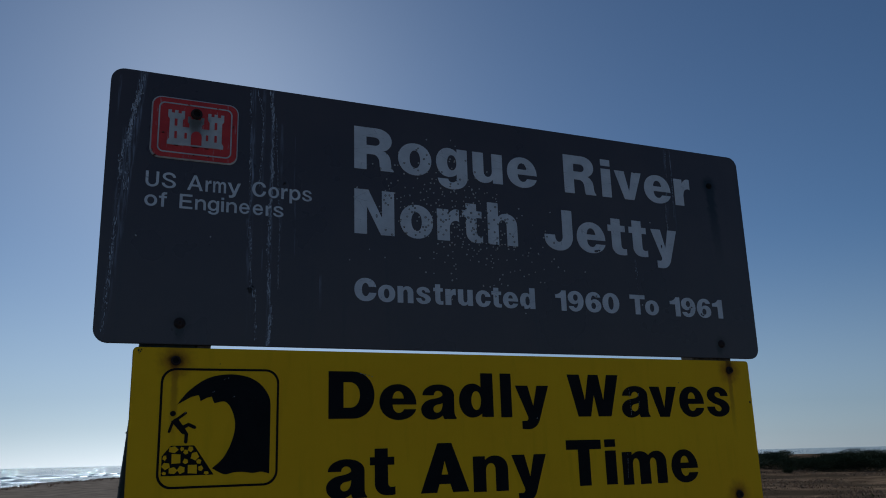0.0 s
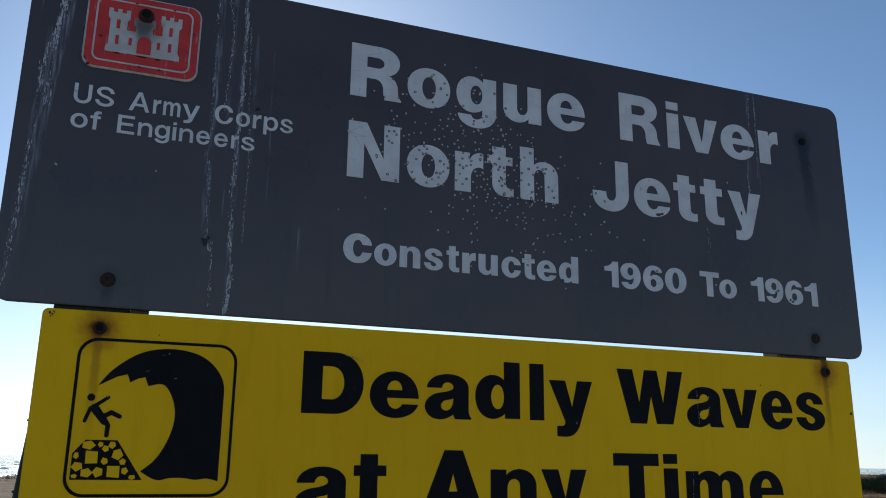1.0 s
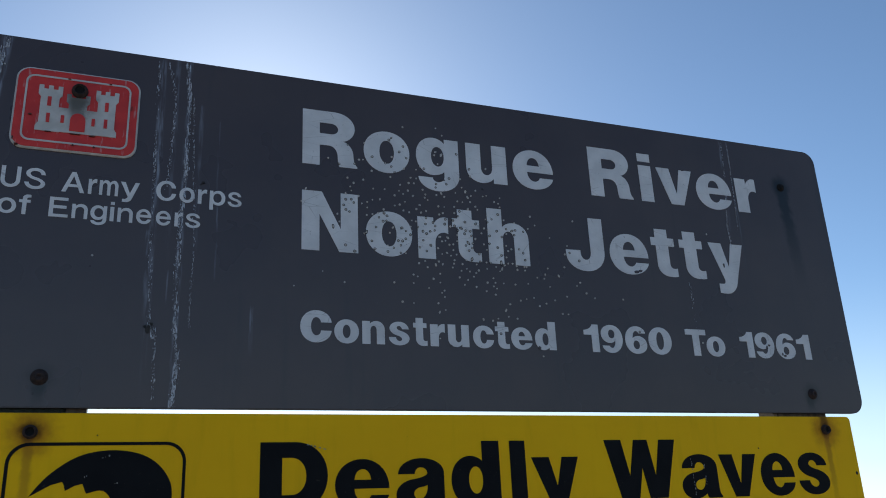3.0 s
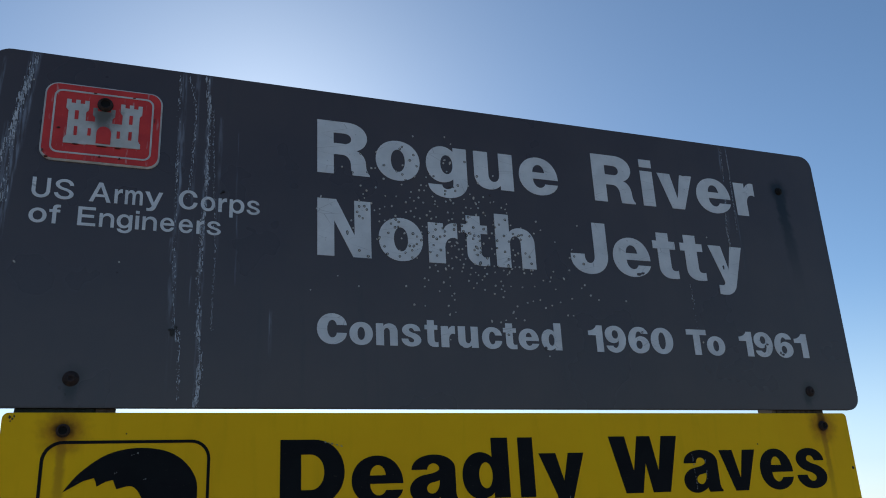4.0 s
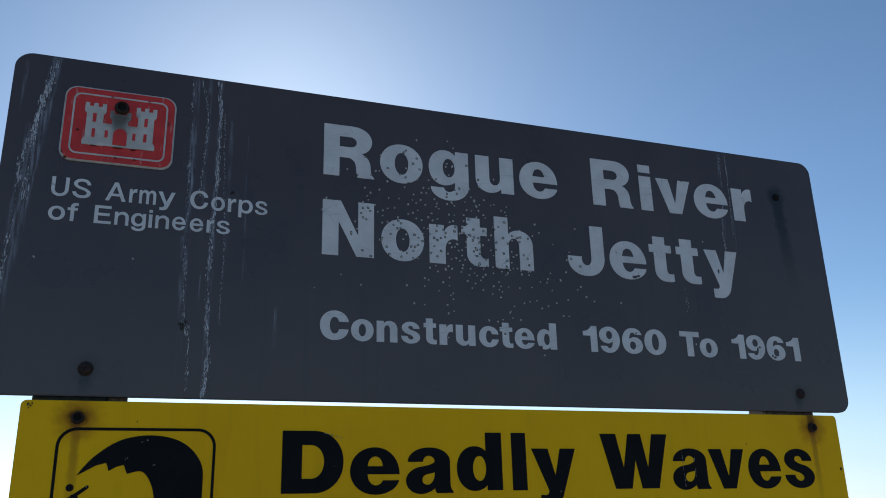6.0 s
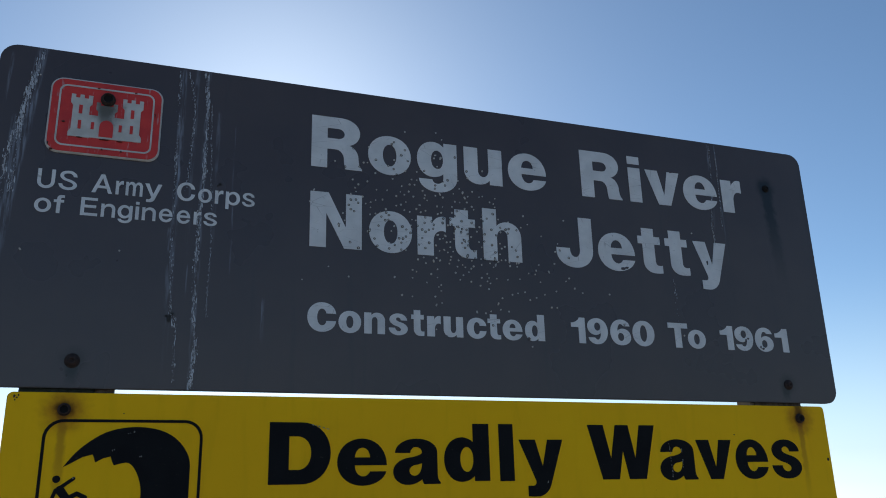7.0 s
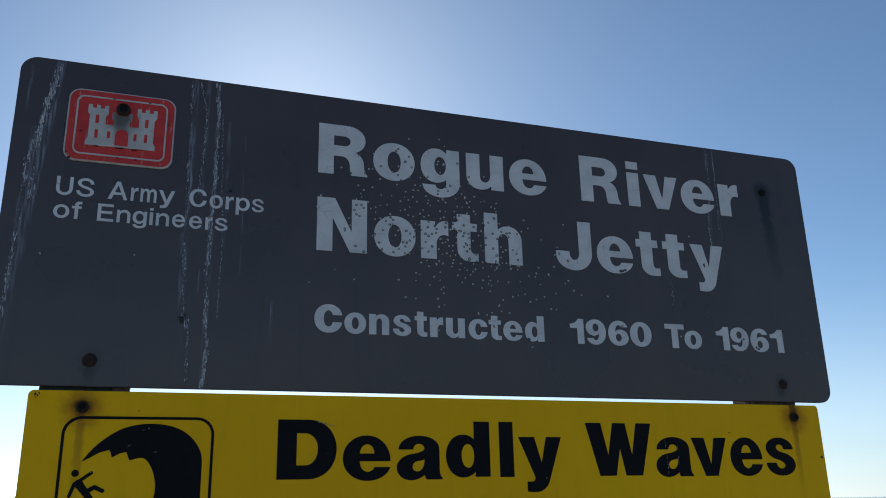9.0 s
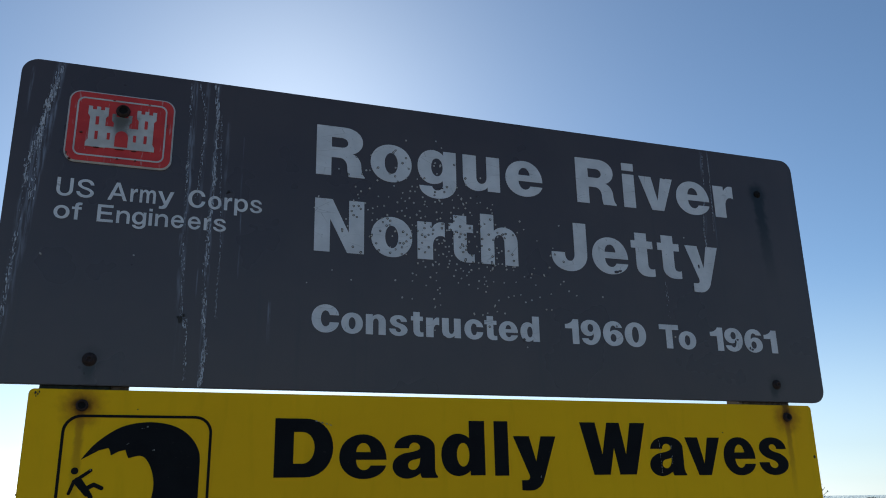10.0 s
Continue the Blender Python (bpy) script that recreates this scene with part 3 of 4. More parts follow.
def tower(x0, x1, z0, z1, foot):
    """The outline of a square tower with three merlons and a spread foot."""
    w, h = x1 - x0, z1 - z0
    o = 0.14 * w
    pts = [(x0 - foot, z0), (x1 + foot, z0), (x1 + foot, z0 + 0.10 * h), (x1, z0 + 0.18 * h), (x1, z0 + 0.74 * h), (x1 + o, z0 + 0.80 * h), (x1 + o, z1)]
    a = x1 + o
    step = (w + 2 * o) / 5
    for k in range(2):
        pts += [(a - step, z1), (a - step, z1 - 0.08 * h), (a - 2 * step, z1 - 0.08 * h), (a - 2 * step, z1)]
        a -= 2 * step
    return pts + [(x0 - o, z1), (x0 - o, z0 + 0.80 * h), (x0, z0 + 0.74 * h), (x0, z0 + 0.18 * h), (x0 - foot, z0 + 0.10 * h)]


bm = bmesh.new()
prism(bm, tower(-1.185, -1.143, 2.571, 2.695, 0.006), -0.0105, -0.007)
prism(bm, tower(-1.055, -1.013, 2.573, 2.697, 0.006), -0.0105, -0.007)
prism(bm, tower(-1.121, -1.079, 2.574, 2.678, 0.0), -0.0103, -0.007)
prism(bm, [(-1.150, 2.5725), (-1.050, 2.5725), (-1.050, 2.638), (-1.150, 2.638)], -0.0100, -0.007)
part("castle_shape", bm, BADGE_WHITE, badge, "plain white castle with three towers")


def opening(outline):
    bm = bmesh.new()
    prism(bm, outline, -0.0118, -0.008)
    part("castle_opening", bm, RED, badge, "red opening in the white castle")


opening([(-1.1145, 2.5775), (-1.0795, 2.5775)] + [(-1.097 + 0.0175 * math.cos(a), 2.607 + 0.0195 * math.sin(a)) for a in np.linspace(0, math.pi, 10)])
for x, w, z0, z1 in ((-1.165, .0044, 2.639, 2.664), (-1.1645, .0040, 2.594, 2.619), (-1.132, .0038, 2.597, 2.617), (-1.062, .0038, 2.597, 2.617), (-1.034, .0042, 2.641, 2.666), (-1.0335, .0040, 2.595, 2.619)):
    opening([(x - w, z0), (x + w, z0), (x + w, z1), (x - w, z1)])
grime = bmesh.new()
rng = random.Random(31)
for x, z, w, h in ((-1.103, 2.541, .004, .003), (-1.055, 2.5405, .004, .003), (-1.10, 2.570, .014, .0016), (-1.06, 2.569, .010, .0014), (-1.16, 2.5700, .010, .0014), (-1.204, 2.611, .0055, .0035),
                   (-1.236, 2.545, .002, .006), (-1.226, 2.529, .007, .002), (-1.125, 2.7195, .005, .0014), (-1.03, 2.7192, .006, .0014), (-0.975, 2.66, .0016, .009)):
    blob(grime, x, z, w * 0.75, h * 0.7, -0.0122, rng, 10)
tagged(part("grime", grime, GRIME, badge, "dark grime and chips on the badge"), kind="stuff")
bolt(-1.099, 2.689, -0.0105, name_sign, 0.0145, hollow=True)
bolt(-1.121, 1.973, 0.0, name_sign, 0.012)
bolt(1.093, 1.965, 0.0, name_sign, 0.011)
# this head stands proud; its black colour is the shade of a recess
bolt(1.119, 2.673, 0.0, name_sign, 0.009, "bolt head coloured black for the shade of a recess", material=BORE_SHADE)


def streak(points, thick, density, seed, label, front=-0.0014, fade=0.0):
    """A broken line of dried droppings that has run down the board; fade: how much it thins out towards its end."""
    rng = random.Random(seed)
    line = smooth_line(points, 14, closed=False)
    bm = bmesh.new()
    for k, ((xa, za), (xb, zb)) in enumerate(zip(line, line[1:])):
        gate = noise.noise((seed * 7.3, za * 7.0, 0.0)) + 0.6 * noise.noise((seed * 3.1, za * 31.0, 2.0))
        weight = max(0.12, 0.8 + 1.2 * gate) * (1 - fade * k / len(line))
        for _ in range(int(1.15 * density * weight * abs(za - zb) / 0.012 + rng.random())):
            t = rng.random()
            w = rng.random() ** 4 * thick * (0.5 + 0.6 * weight)
            tall = rng.uniform(2.5, 10.0)
            if za + w * 3 > 2.822 or w > 0.9 * thick:
                continue
            blob(bm, xa + (xb - xa) * t + rng.gauss(0, thick * 0.75), za + (zb - za) * t, 0.0004 + w * 0.26, 0.0006 + w * 0.30 * tall, front, rng)
    tagged(part("dropping_streak", bm, DROPPING, name_sign, label), kind="stuff")


PALE = "dried white bird dropping streak"
streak(((-.846, 2.822), (-.838, 2.746), (-.834, 2.664), (-.835, 2.505), (-.842, 2.323), (-.840, 2.124), (-.831, 2.016), (-.838, 1.908)), 0.0040, 16, 1, PALE)
streak(((-1.272, 2.82), (-1.295, 2.70), (-1.307, 2.61), (-1.308, 2.50), (-1.310, 2.40)), 0.0058, 17, 2, PALE, fade=0.4)
streak(((-1.312, 2.58), (-1.328, 2.51), (-1.334, 2.31), (-1.342, 2.10), (-1.352, 1.93)), 0.0048, 11, 12, PALE, fade=0.8)
streak(((.868, 2.562), (.867, 2.50), (.865, 2.435)), 0.0026, 9, 14, PALE)
streak(((-.916, 2.815), (-.914, 2.684), (-.910, 2.496), (-.906, 2.303), (-.898, 2.121), (-.885, 2.081), (-.880, 1.925)), 0.0032, 4, 3, PALE)
streak(((-.892, 2.81), (-.872, 2.72), (-.872, 2.60), (-.880, 2.45)), 0.0028, 5, 4, PALE)
streak(((-.824, 2.72), (-.815, 2.50), (-.806, 2.30), (-.808, 2.10)), 0.0022, 4, 5, PALE)
streak(((.891, 2.815), (.883, 2.648), (.863, 2.527), (.866, 2.46)), 0.0020, 5, 6, PALE)
streak(((.681, 2.305), (.684, 2.25), (.682, 2.128)), 0.0024, 5, 7, PALE, fade=0.7)
streak(((.915, 2.81), (.912, 2.66), (.905, 2.50)), 0.0014, 4, 8, PALE)
streak(((-.902, 2.130), (-.893, 2.095), (-.884, 2.062)), 0.0055, 5, 9, "thick white splash of bird dropping")


def on_letter(x, z):
    """Whether a place of the board lies on one of its letters."""
    for lines in letter_lines:
        odd = False
        for pts in lines:
            for a, b in zip(pts, pts[1:] + pts[:1]):
                if (a.y > z) != (b.y > z) and x < a.x + (z - a.y) / (b.y - a.y) * (b.x - a.x):
                    odd = not odd
        if odd:
            return True
    return False


def shot_pits():
    """Small pellet dents over the middle of the board; those in the vinyl have a dark rim, the dent's shadow put in as
    colour.
    """
    rng = random.Random(11)
    rims, cores = bmesh.new(), bmesh.new()
    spots = []
    while len(spots) < 330:
        x = rng.gauss(-0.13, 0.17)
        z = 2.41 + rng.gauss(0, 0.105) - 0.30 * (x + 0.13)
        if -0.75 < x < 0.5 and 2.0 < z < 2.72 and all((x - a) ** 2 + (z - b) ** 2 > 0.00010 for a, b in spots):
            spots.append((x, z))
    spots += [(rng.uniform(-1.3, 1.2), rng.uniform(1.95, 2.75)) for _ in range(13)]
    for x, z in spots:
        vinyl_pit = on_letter(x, z)
        r = rng.uniform(0.0032, 0.0042) if vinyl_pit else rng.uniform(0.0020, 0.0033)
        ang = [math.tau * i / 9 for i in range(9)]
        off = [rng.uniform(0.8, 1.2) for _ in ang]
        turn, long = rng.uniform(0, math.pi), rng.uniform(1.5, 2.1) if rng.random() < 0.09 else 1.0          # some pellets struck at a slant

        def rim_line(k):
            out = []
            for a, q in zip(ang, off):
                u, v = r * k * (long * math.cos(a)), r * k * (q if k == 1 else 1.0) * math.sin(a)
                out.append((x + u * math.cos(turn) - v * math.sin(turn), z + u * math.sin(turn) + v * math.cos(turn)))
            return out

        outer, inner = rim_line(1), rim_line(0.60)
        # the dent's shadow on the vinyl is drawn as a dark ring
        if vinyl_pit:
            ring_plate_fast(rims, outer, inner, -0.0021, 0.0003)
        prism(cores, inner if vinyl_pit else outer, -0.0017, 0.0003)
    tagged(part("dent_rim_shade", rims, PIT_RIM, name_sign, "dark rims of pellet dents, their shadow put in as colour"), kind="stuff")
    tagged(part("pellet_damage", cores, PIT, name_sign, "small bare metal pellet dents"), kind="stuff")
    gouge = bmesh.new()
    for x, z, w, h in ((-.900, 2.090, .006, .010), (-.893, 2.104, .004, .004), (-.907, 2.098, .004, .003), (-.790, 2.48, .004, .003), (-.796, 2.474, .002, .002)):
        blob(gouge, x, z, w, h, -0.0036, rng, 9)
    tagged(part("gouges", gouge, PIT_RIM, name_sign, "small dark gouges in the paint"), kind="stuff")
    # flakes of vinyl gone from a few letters
    flakes = bmesh.new()
    for x, z, w, h in ((.490, 2.327, .012, .005), (.505, 2.331, .007, .005), (.716, 2.690, .008, .003), (.951, 2.116, .005, .004), (.942, 2.108, .004, .006), (1.008, 2.084, .006, .004),
                       (1.000, 2.090, .003, .006), (.138, 2.081, .005, .005), (-.006, 2.548, .004, .003), (-.130, 2.561, .010, .003), (-.128, 2.078, .004, .004), (.823, 2.372, .003, .009)):
        blob(flakes, x, z, w, h, -0.0021, rng, 9)
    tagged(part("vinyl_flakes", flakes, BLACK, name_sign, "black gaps where vinyl flaked off"), kind="stuff")


def ring_plate_fast(bm, outer, inner, front, back):
    rows = [[bm.verts.new((x, y, z)) for x, z in line] for line, y in ((outer, back), (outer, front), (inner, front))]
    n = len(outer)
    for a, b in zip(rows, rows[1:]):
        for i in range(n):
            j = (i + 1) % n
            bm.faces.new((a[i], a[j], b[j], b[i]))


shot_pits()

# ---- the yellow warning board ----
warning_sign = empty("warning_sign", 0, 0, 0, "weathered yellow warning sign board with black lettering", "sign")
warning_sign.matrix_basis = TILT
part_of("panel", board_mesh(rounded(-1.256, 1.2265, 0.68, 1.8945, 0.014), 0.0, 0.014, YELLOW, EDGE), None, warning_sign, "yellow panel with rust stains round the bolts")
INK = "bold black vinyl letter"
write("DeadlyWaves", ((-.629, -.466), (-.448, -.311), (-.293, -.157), (-.145, -.008), (.023, .068), (.085, .227), (.313, .547), (.557, .691), (.694, .828), (.840, .965), (.980, 1.098)),
      1.668, 0.159, HEAVY_SHAPES, F, B, BLACK_VINYL, warning_sign, INK, 0.75, 0.004)
write("atAnyTime", ((-.636, -.495), (-.484, -.394), (-.301, -.117), (-.099, .040), (.056, .200), (.290, .445), (.462, .511), (.539, .747), (.771, .901)),
      1.414, 0.167, HEAVY_SHAPES, F, B, BLACK_VINYL, warning_sign, INK, 0.74, 0.004)
for x, z in ((-1.127, 1.853), (1.117, 1.854), (1.10, 1.352), (-1.127, 1.352), (-1.127, 0.75), (1.11, 0.75)):
    bolt(x, z, 0.0, warning_sign, 0.0115, hollow=True)

# wave pictogram
pictogram = part_of("pictogram", bpy.data.meshes.new("pictogram"), None, warning_sign, "black breaking-wave warning pictogram in a rounded frame")
bm = bmesh.new()
ring_plate(bm, rounded(-1.169, -0.797, 1.462, 1.830, 0.045), rounded(-1.162, -0.804, 1.469, 1.823, 0.039), F, B)
bm.to_mesh(pictogram.data)
bm.free()
pictogram.data.materials.append(BLACK_VINYL)
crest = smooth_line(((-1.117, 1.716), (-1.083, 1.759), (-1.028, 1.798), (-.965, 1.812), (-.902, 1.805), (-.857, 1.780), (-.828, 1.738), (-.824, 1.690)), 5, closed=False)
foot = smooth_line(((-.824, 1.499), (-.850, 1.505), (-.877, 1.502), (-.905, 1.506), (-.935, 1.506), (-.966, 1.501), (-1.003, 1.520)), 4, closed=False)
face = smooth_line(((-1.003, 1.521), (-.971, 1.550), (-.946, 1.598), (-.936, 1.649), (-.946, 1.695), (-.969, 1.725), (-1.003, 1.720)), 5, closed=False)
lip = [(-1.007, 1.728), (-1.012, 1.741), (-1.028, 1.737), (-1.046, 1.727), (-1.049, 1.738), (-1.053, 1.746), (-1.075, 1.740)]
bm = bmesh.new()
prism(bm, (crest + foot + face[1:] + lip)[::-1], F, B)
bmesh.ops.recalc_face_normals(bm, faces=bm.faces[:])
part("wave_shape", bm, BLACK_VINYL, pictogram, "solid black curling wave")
bm = bmesh.new()
prism(bm, [(-1.128 + 0.0088 * math.cos(a), 1.689 + 0.0086 * math.sin(a)) for a in np.linspace(0, math.tau, 16, endpoint=False)], F, B)
part("disc_shape", bm, BLACK_VINYL, pictogram, "small black disc")
for k, (a, b, c, d, r0, r1) in enumerate(((-1.117, 1.670, -1.090, 1.690, .0036, .0034), (-1.127, 1.664, -1.137, 1.634, .0036, .0034), (-1.118, 1.664, -1.094, 1.634, .0085, .0070),
                                          (-1.096, 1.646, -1.080, 1.655, .0048, .0045), (-1.080, 1.655, -1.061, 1.646, .0045, .0042), (-1.090, 1.632, -1.085, 1.625, .0050, .0045),
                                          (-1.085, 1.625, -1.086, 1.602, .0045, .0042))):
    bm = bmesh.new()
    prism(bm, capsule(a, b, c, d, r0 * 1.18, r1 * 1.18), F - 0.00008 * (k + 1), B)
    part("bar_shape", bm, BLACK_VINYL, pictogram, "small black bar")
bm = bmesh.new()
prism(bm, [(-1.155, 1.501), (-0.998, 1.501), (-1.060, 1.591), (-1.130, 1.591), (-1.155, 1.560)], F, B)
part("rock_pile_shape", bm, BLACK_VINYL, pictogram, "black trapezium of rocks")
rng = random.Random(5)
for x, z, w, h in ((-1.122, 1.579, .013, .009), (-1.096, 1.581, .006, .006), (-1.070, 1.580, .008, .008), (-1.084, 1.571, .007, .007), (-1.113, 1.552, .018, .018), (-1.057, 1.558, .012, .012),
                   (-1.146, 1.555, .006, .007), (-1.142, 1.531, .011, .010), (-1.084, 1.543, .008, .008), (-1.044, 1.542, .007, .007), (-1.122, 1.516, .013, .010), (-1.096, 1.519, .011, .011),
                   (-1.064, 1.520, .017, .016), (-1.038, 1.521, .007, .008), (-1.146, 1.509, .006, .005), (-1.021, 1.507, .008, .005)):
    n = 5 if w < 0.014 else 4
    turn = 0.78 if n == 4 else rng.random() * 6
    bm = bmesh.new()
    prism(bm, [(x + 1.15 * w * rng.uniform(0.85, 1.1) * math.cos(turn + math.tau * i / n), z + 1.15 * h * rng.uniform(0.85, 1.1) * math.sin(turn + math.tau * i / n)) for i in range(n)], F - 0.001, B)
    part("stone_shape", bm, YELLOW, pictogram, "small yellow stone shape")


def scratches(parent, places, seed, label):
    rng = random.Random(seed)
    bm = bmesh.new()
    for x, z, length, tilt in places:
        for _ in range(max(3, int(length / 0.004))):
            t = rng.random()
            blob(bm, x + math.cos(tilt) * length * t + rng.gauss(0, 0.0008), z + math.sin(tilt) * length * t, rng.uniform(0.0004, 0.0012), rng.uniform(0.0006, 0.0025), -0.0021, rng)
    tagged(part("scratches", bm, SCRATCH, parent, label), kind="stuff")


scratches(warning_sign, ((-.975, 1.795, .008, .6), (-.962, 1.800, .006, .5), (.599, 1.672, .105, 1.6), (.640, 1.70, .06, 1.6), (.560, 1.43, .10, 1.5), (-.52, 1.822, .06, -.25), (.17, 1.66, .008, 1.2), (-.945, 1.74, .005, .3),
                          (-1.092, 1.690, .008, .8), (-1.01, 1.755, .006, 0.4)), 21, "pale scratches in the black vinyl")
bm = bmesh.new()
rng = random.Random(8)
for x, z, w in ((-1.240, 1.884, .003), (-1.234, 1.880, .0022), (-1.231, 1.886, .002), (-1.238, 1.875, .0015), (.845, 1.80, .0018), (-.99, 1.845, .0015), (1.212, 1.72, .004)):
    blob(bm, x, z, w, w * 1.4, -0.0015, rng)
tagged(part("paint_chips", bm, PIT_RIM, warning_sign, "dark chips in the yellow paint"), kind="stuff")


# ---- posts ----
def post(x0, x1, lean, label, material=None):
    ob = empty("sign_post", (x0 + x1) / 2, 0.05, 0, label, "post", "posts of the sign")
    ob.matrix_basis = TILT @ pose((x0 + x1) / 2, 0.05, 0)
    bm = bmesh.new()
    half, depth, top = (x1 - x0) / 2, 0.064, 2.70
    zs = np.linspace(-0.5, top, 14)
    rng = random.Random(int(abs(x0) * 100))
    rows = []
    for z in zs:
        s = lean * (1.9 - z)
        w = half + rng.uniform(-0.0015, 0.0015)
        rows.append([bm.verts.new((s + a * w, b * depth / 2, z)) for a, b in ((-1, -.86), (-.96, -1), (.96, -1), (1, -.86), (1, .86), (.96, 1), (-.96, 1), (-1, .86))])
    for a, b in zip(rows, rows[1:]):
        for i in range(8):
            bm.faces.new((a[i], a[(i + 1) % 8], b[(i + 1) % 8], b[i]))
    bm.faces.new(rows[0][::-1])
    bm.faces.new(rows[-1])
    bmesh.ops.recalc_face_normals(bm, faces=bm.faces[:])
    part("timber", bm, material or WOOD, ob)
    return ob


post(-1.236, -1.0625, -0.075, "dark green stained timber post behind the sign boards", GREEN_TIMBER)
post(-1.0621, -1.018, -0.075, "narrow weathered brown timber beside the green post")
# added strip; its pale colour stands in for light on the post's side
post(0.9395, 0.9545, 0.0, "narrow pale strip added for the lit sliver of the post", LIT_TIMBER)
post(0.955, 1.153, 0.0, "weathered brown timber post behind the sign boards")


def staple(z, x):
    bm = bmesh.new()
    pts = [(x, 0.027), (x - 0.004, 0.027), (x - 0.0065, 0.024), (x - 0.005, 0.0215), (x - 0.001, 0.021)]
    rows = []
    for i, (px, pz) in enumerate(pts):
        rows.append([bm.verts.new((px + 0.0016 * math.cos(a), 0.03 + 0.0016 * math.sin(a), z + pz - 0.024 + 0.0016 * math.cos(a))) for a in np.linspace(0, math.tau, 6, endpoint=False)])
    for a, b in zip(rows, rows[1:]):
        for i in range(6):
            bm.faces.new((a[i], a[(i + 1) % 6], b[(i + 1) % 6], b[i]))
    part("bent_nail", bm, RUST, warning_sign, "bent rusty nail at the board's edge")


staple(1.635, -1.254)
staple(1.475, -1.266)


# ---- ground, sea, distance ----
SEA_LEVEL = -3.0


def shore(x, y):
    """Metres seaward of the bluff's edge (below zero on land)."""
    return max((11.8 * (y - 77.2) - 45.9 * (x + 6.8)) / 47.4, 0.5 * x + 0.866 * y - 215)


def height(x, y):
    s = shore(x, y) + 1.2 * noise.noise((x * 0.06, y * 0.06, 3.0))
    r = math.hypot(x, y)
    bumps = 0.16 * noise.noise((x * 0.09, y * 0.09, 0.0)) + 0.07 * noise.noise((x * 0.4, y * 0.4, 1.0))
    h = bumps * min(1.0, max(0.0, (r - 2) / 12))
    if s > -2:
        t = min(1.0, (s + 2) / 16)
        h = h * (1 - t) - 6.5 * t * t * (3 - 2 * t)
    return h


def polar_sheet(radii, count, fn):
    bm = bmesh.new()
    middle = bm.verts.new((0, 0, fn(0, 0)))
    last = None
    for r in radii:
        row = []
        for i in range(count):
            a = math.tau * i / count
            x, y = r * math.sin(a), r * math.cos(a)
            row.append(bm.verts.new((x, y, fn(x, y))))
        for i in range(count):
            j = (i + 1) % count
            if last is None:
                bm.faces.new((middle, row[j], row[i]))
            else:
                bm.faces.new((last[i], last[j], row[j], row[i]))
        last = row
    bmesh.ops.recalc_face_normals(bm, faces=bm.faces[:])
    return bm


radii = [0.6 * 1.062 ** k for k in range(118)] + [900, 1300, 2000, 3200, 4800]
ground = part("ground", polar_sheet(radii, 300, height), GROUND, None, "dry grass field running into a sandy bluff", smooth=True)
tagged(ground, category="ground", kind="structure")


def swell(x, y):
    r = math.hypot(x, y)
    return SEA_LEVEL + (0.25 * noise.noise((x * 0.03, y * 0.05, 7.0)) if r < 900 else 0.0)


sea = part("water", polar_sheet([8 * 1.05 ** k for k in range(100)] + [1300, 1700, 2400, 3400, 4900], 240, swell), SEA, None, "grey-blue sea glittering under a low sun", smooth=True)
tagged(sea, category="sea", kind="structure")


def white_line(x0, y0, x1, y1, width, high, seed):
    """A ragged white line on the sea, for breaking foam and for the sun's glitter."""
    bm = bmesh.new()
    a, b = Vector((x0, y0)), Vector((x1, y1))
    d = (b - a).normalized()
    side = Vector((-d.y, d.x))
    n = max(12, int((b - a).length / 1.5))
    rows = []
    for i in range(n + 1):
        p = a + (b - a) * i / n
        w = width * max(0.02, 0.42 + 1.9 * noise.noise((i * 0.47, seed * 3.7, 0))) * math.sin(math.pi * (i + 0.4) / (n + 0.8)) ** 0.4
        p = p + side * 5 * noise.noise((i * 0.12, seed * 9.1, 4))
        h = high * (0.6 + 0.8 * noise.noise((i * 0.5, seed, 9)))
        rows.append([bm.verts.new((p.x + side.x * k * w, p.y + side.y * k * w, SEA_LEVEL + z)) for k, z in ((-1, -.15), (-.5, .25 + h * .15), (0.0, .25 + h * .3), (.5, .25 + h * .2), (1, -.15))])
    for r, s in zip(rows, rows[1:]):
        for k in range(4):
            bm.faces.new((r[k], r[k + 1], s[k + 1], s[k]))
    bmesh.ops.recalc_face_normals(bm, faces=bm.faces[:])
    ob = part("foam_and_glint_line", bm, FOAM_GLINT, None, "white line of foam and painted sun glitter on the sea", smooth=True)
    tagged(ob, category="wave", group="breaking waves")


for k, (x0, y0, x1, y1, w, h) in enumerate(((-40, 150, -12, 230, 3, .4), (-60, 200, -8, 300, 4, .5), (-90, 260, 5, 390, 4, .6), (-60, 330, 40, 430, 5, .6), (-140, 330, -20, 420, 5, .6),
                                            (-30, 480, 90, 520, 6, .7), (-180, 520, -40, 540, 6, .7), (60, 420, 180, 445, 4, .5))):
    white_line(x0, y0, x1, y1, w * 2.2, h, k + 1)
rng = random.Random(21)
for k in range(16):          # short white lines added close to the beach in place of sun glitter
    az, d = radians(rng.uniform(-24, -3)), rng.uniform(150, 330)
    x, y, half = d * math.sin(az), d * math.cos(az), rng.uniform(8, 20)
    if shore(x, y) > 4:
        white_line(x - half, y - half * 0.35, x + half, y + half * 0.35, rng.uniform(2, 4.5), 0.4, k + 20)


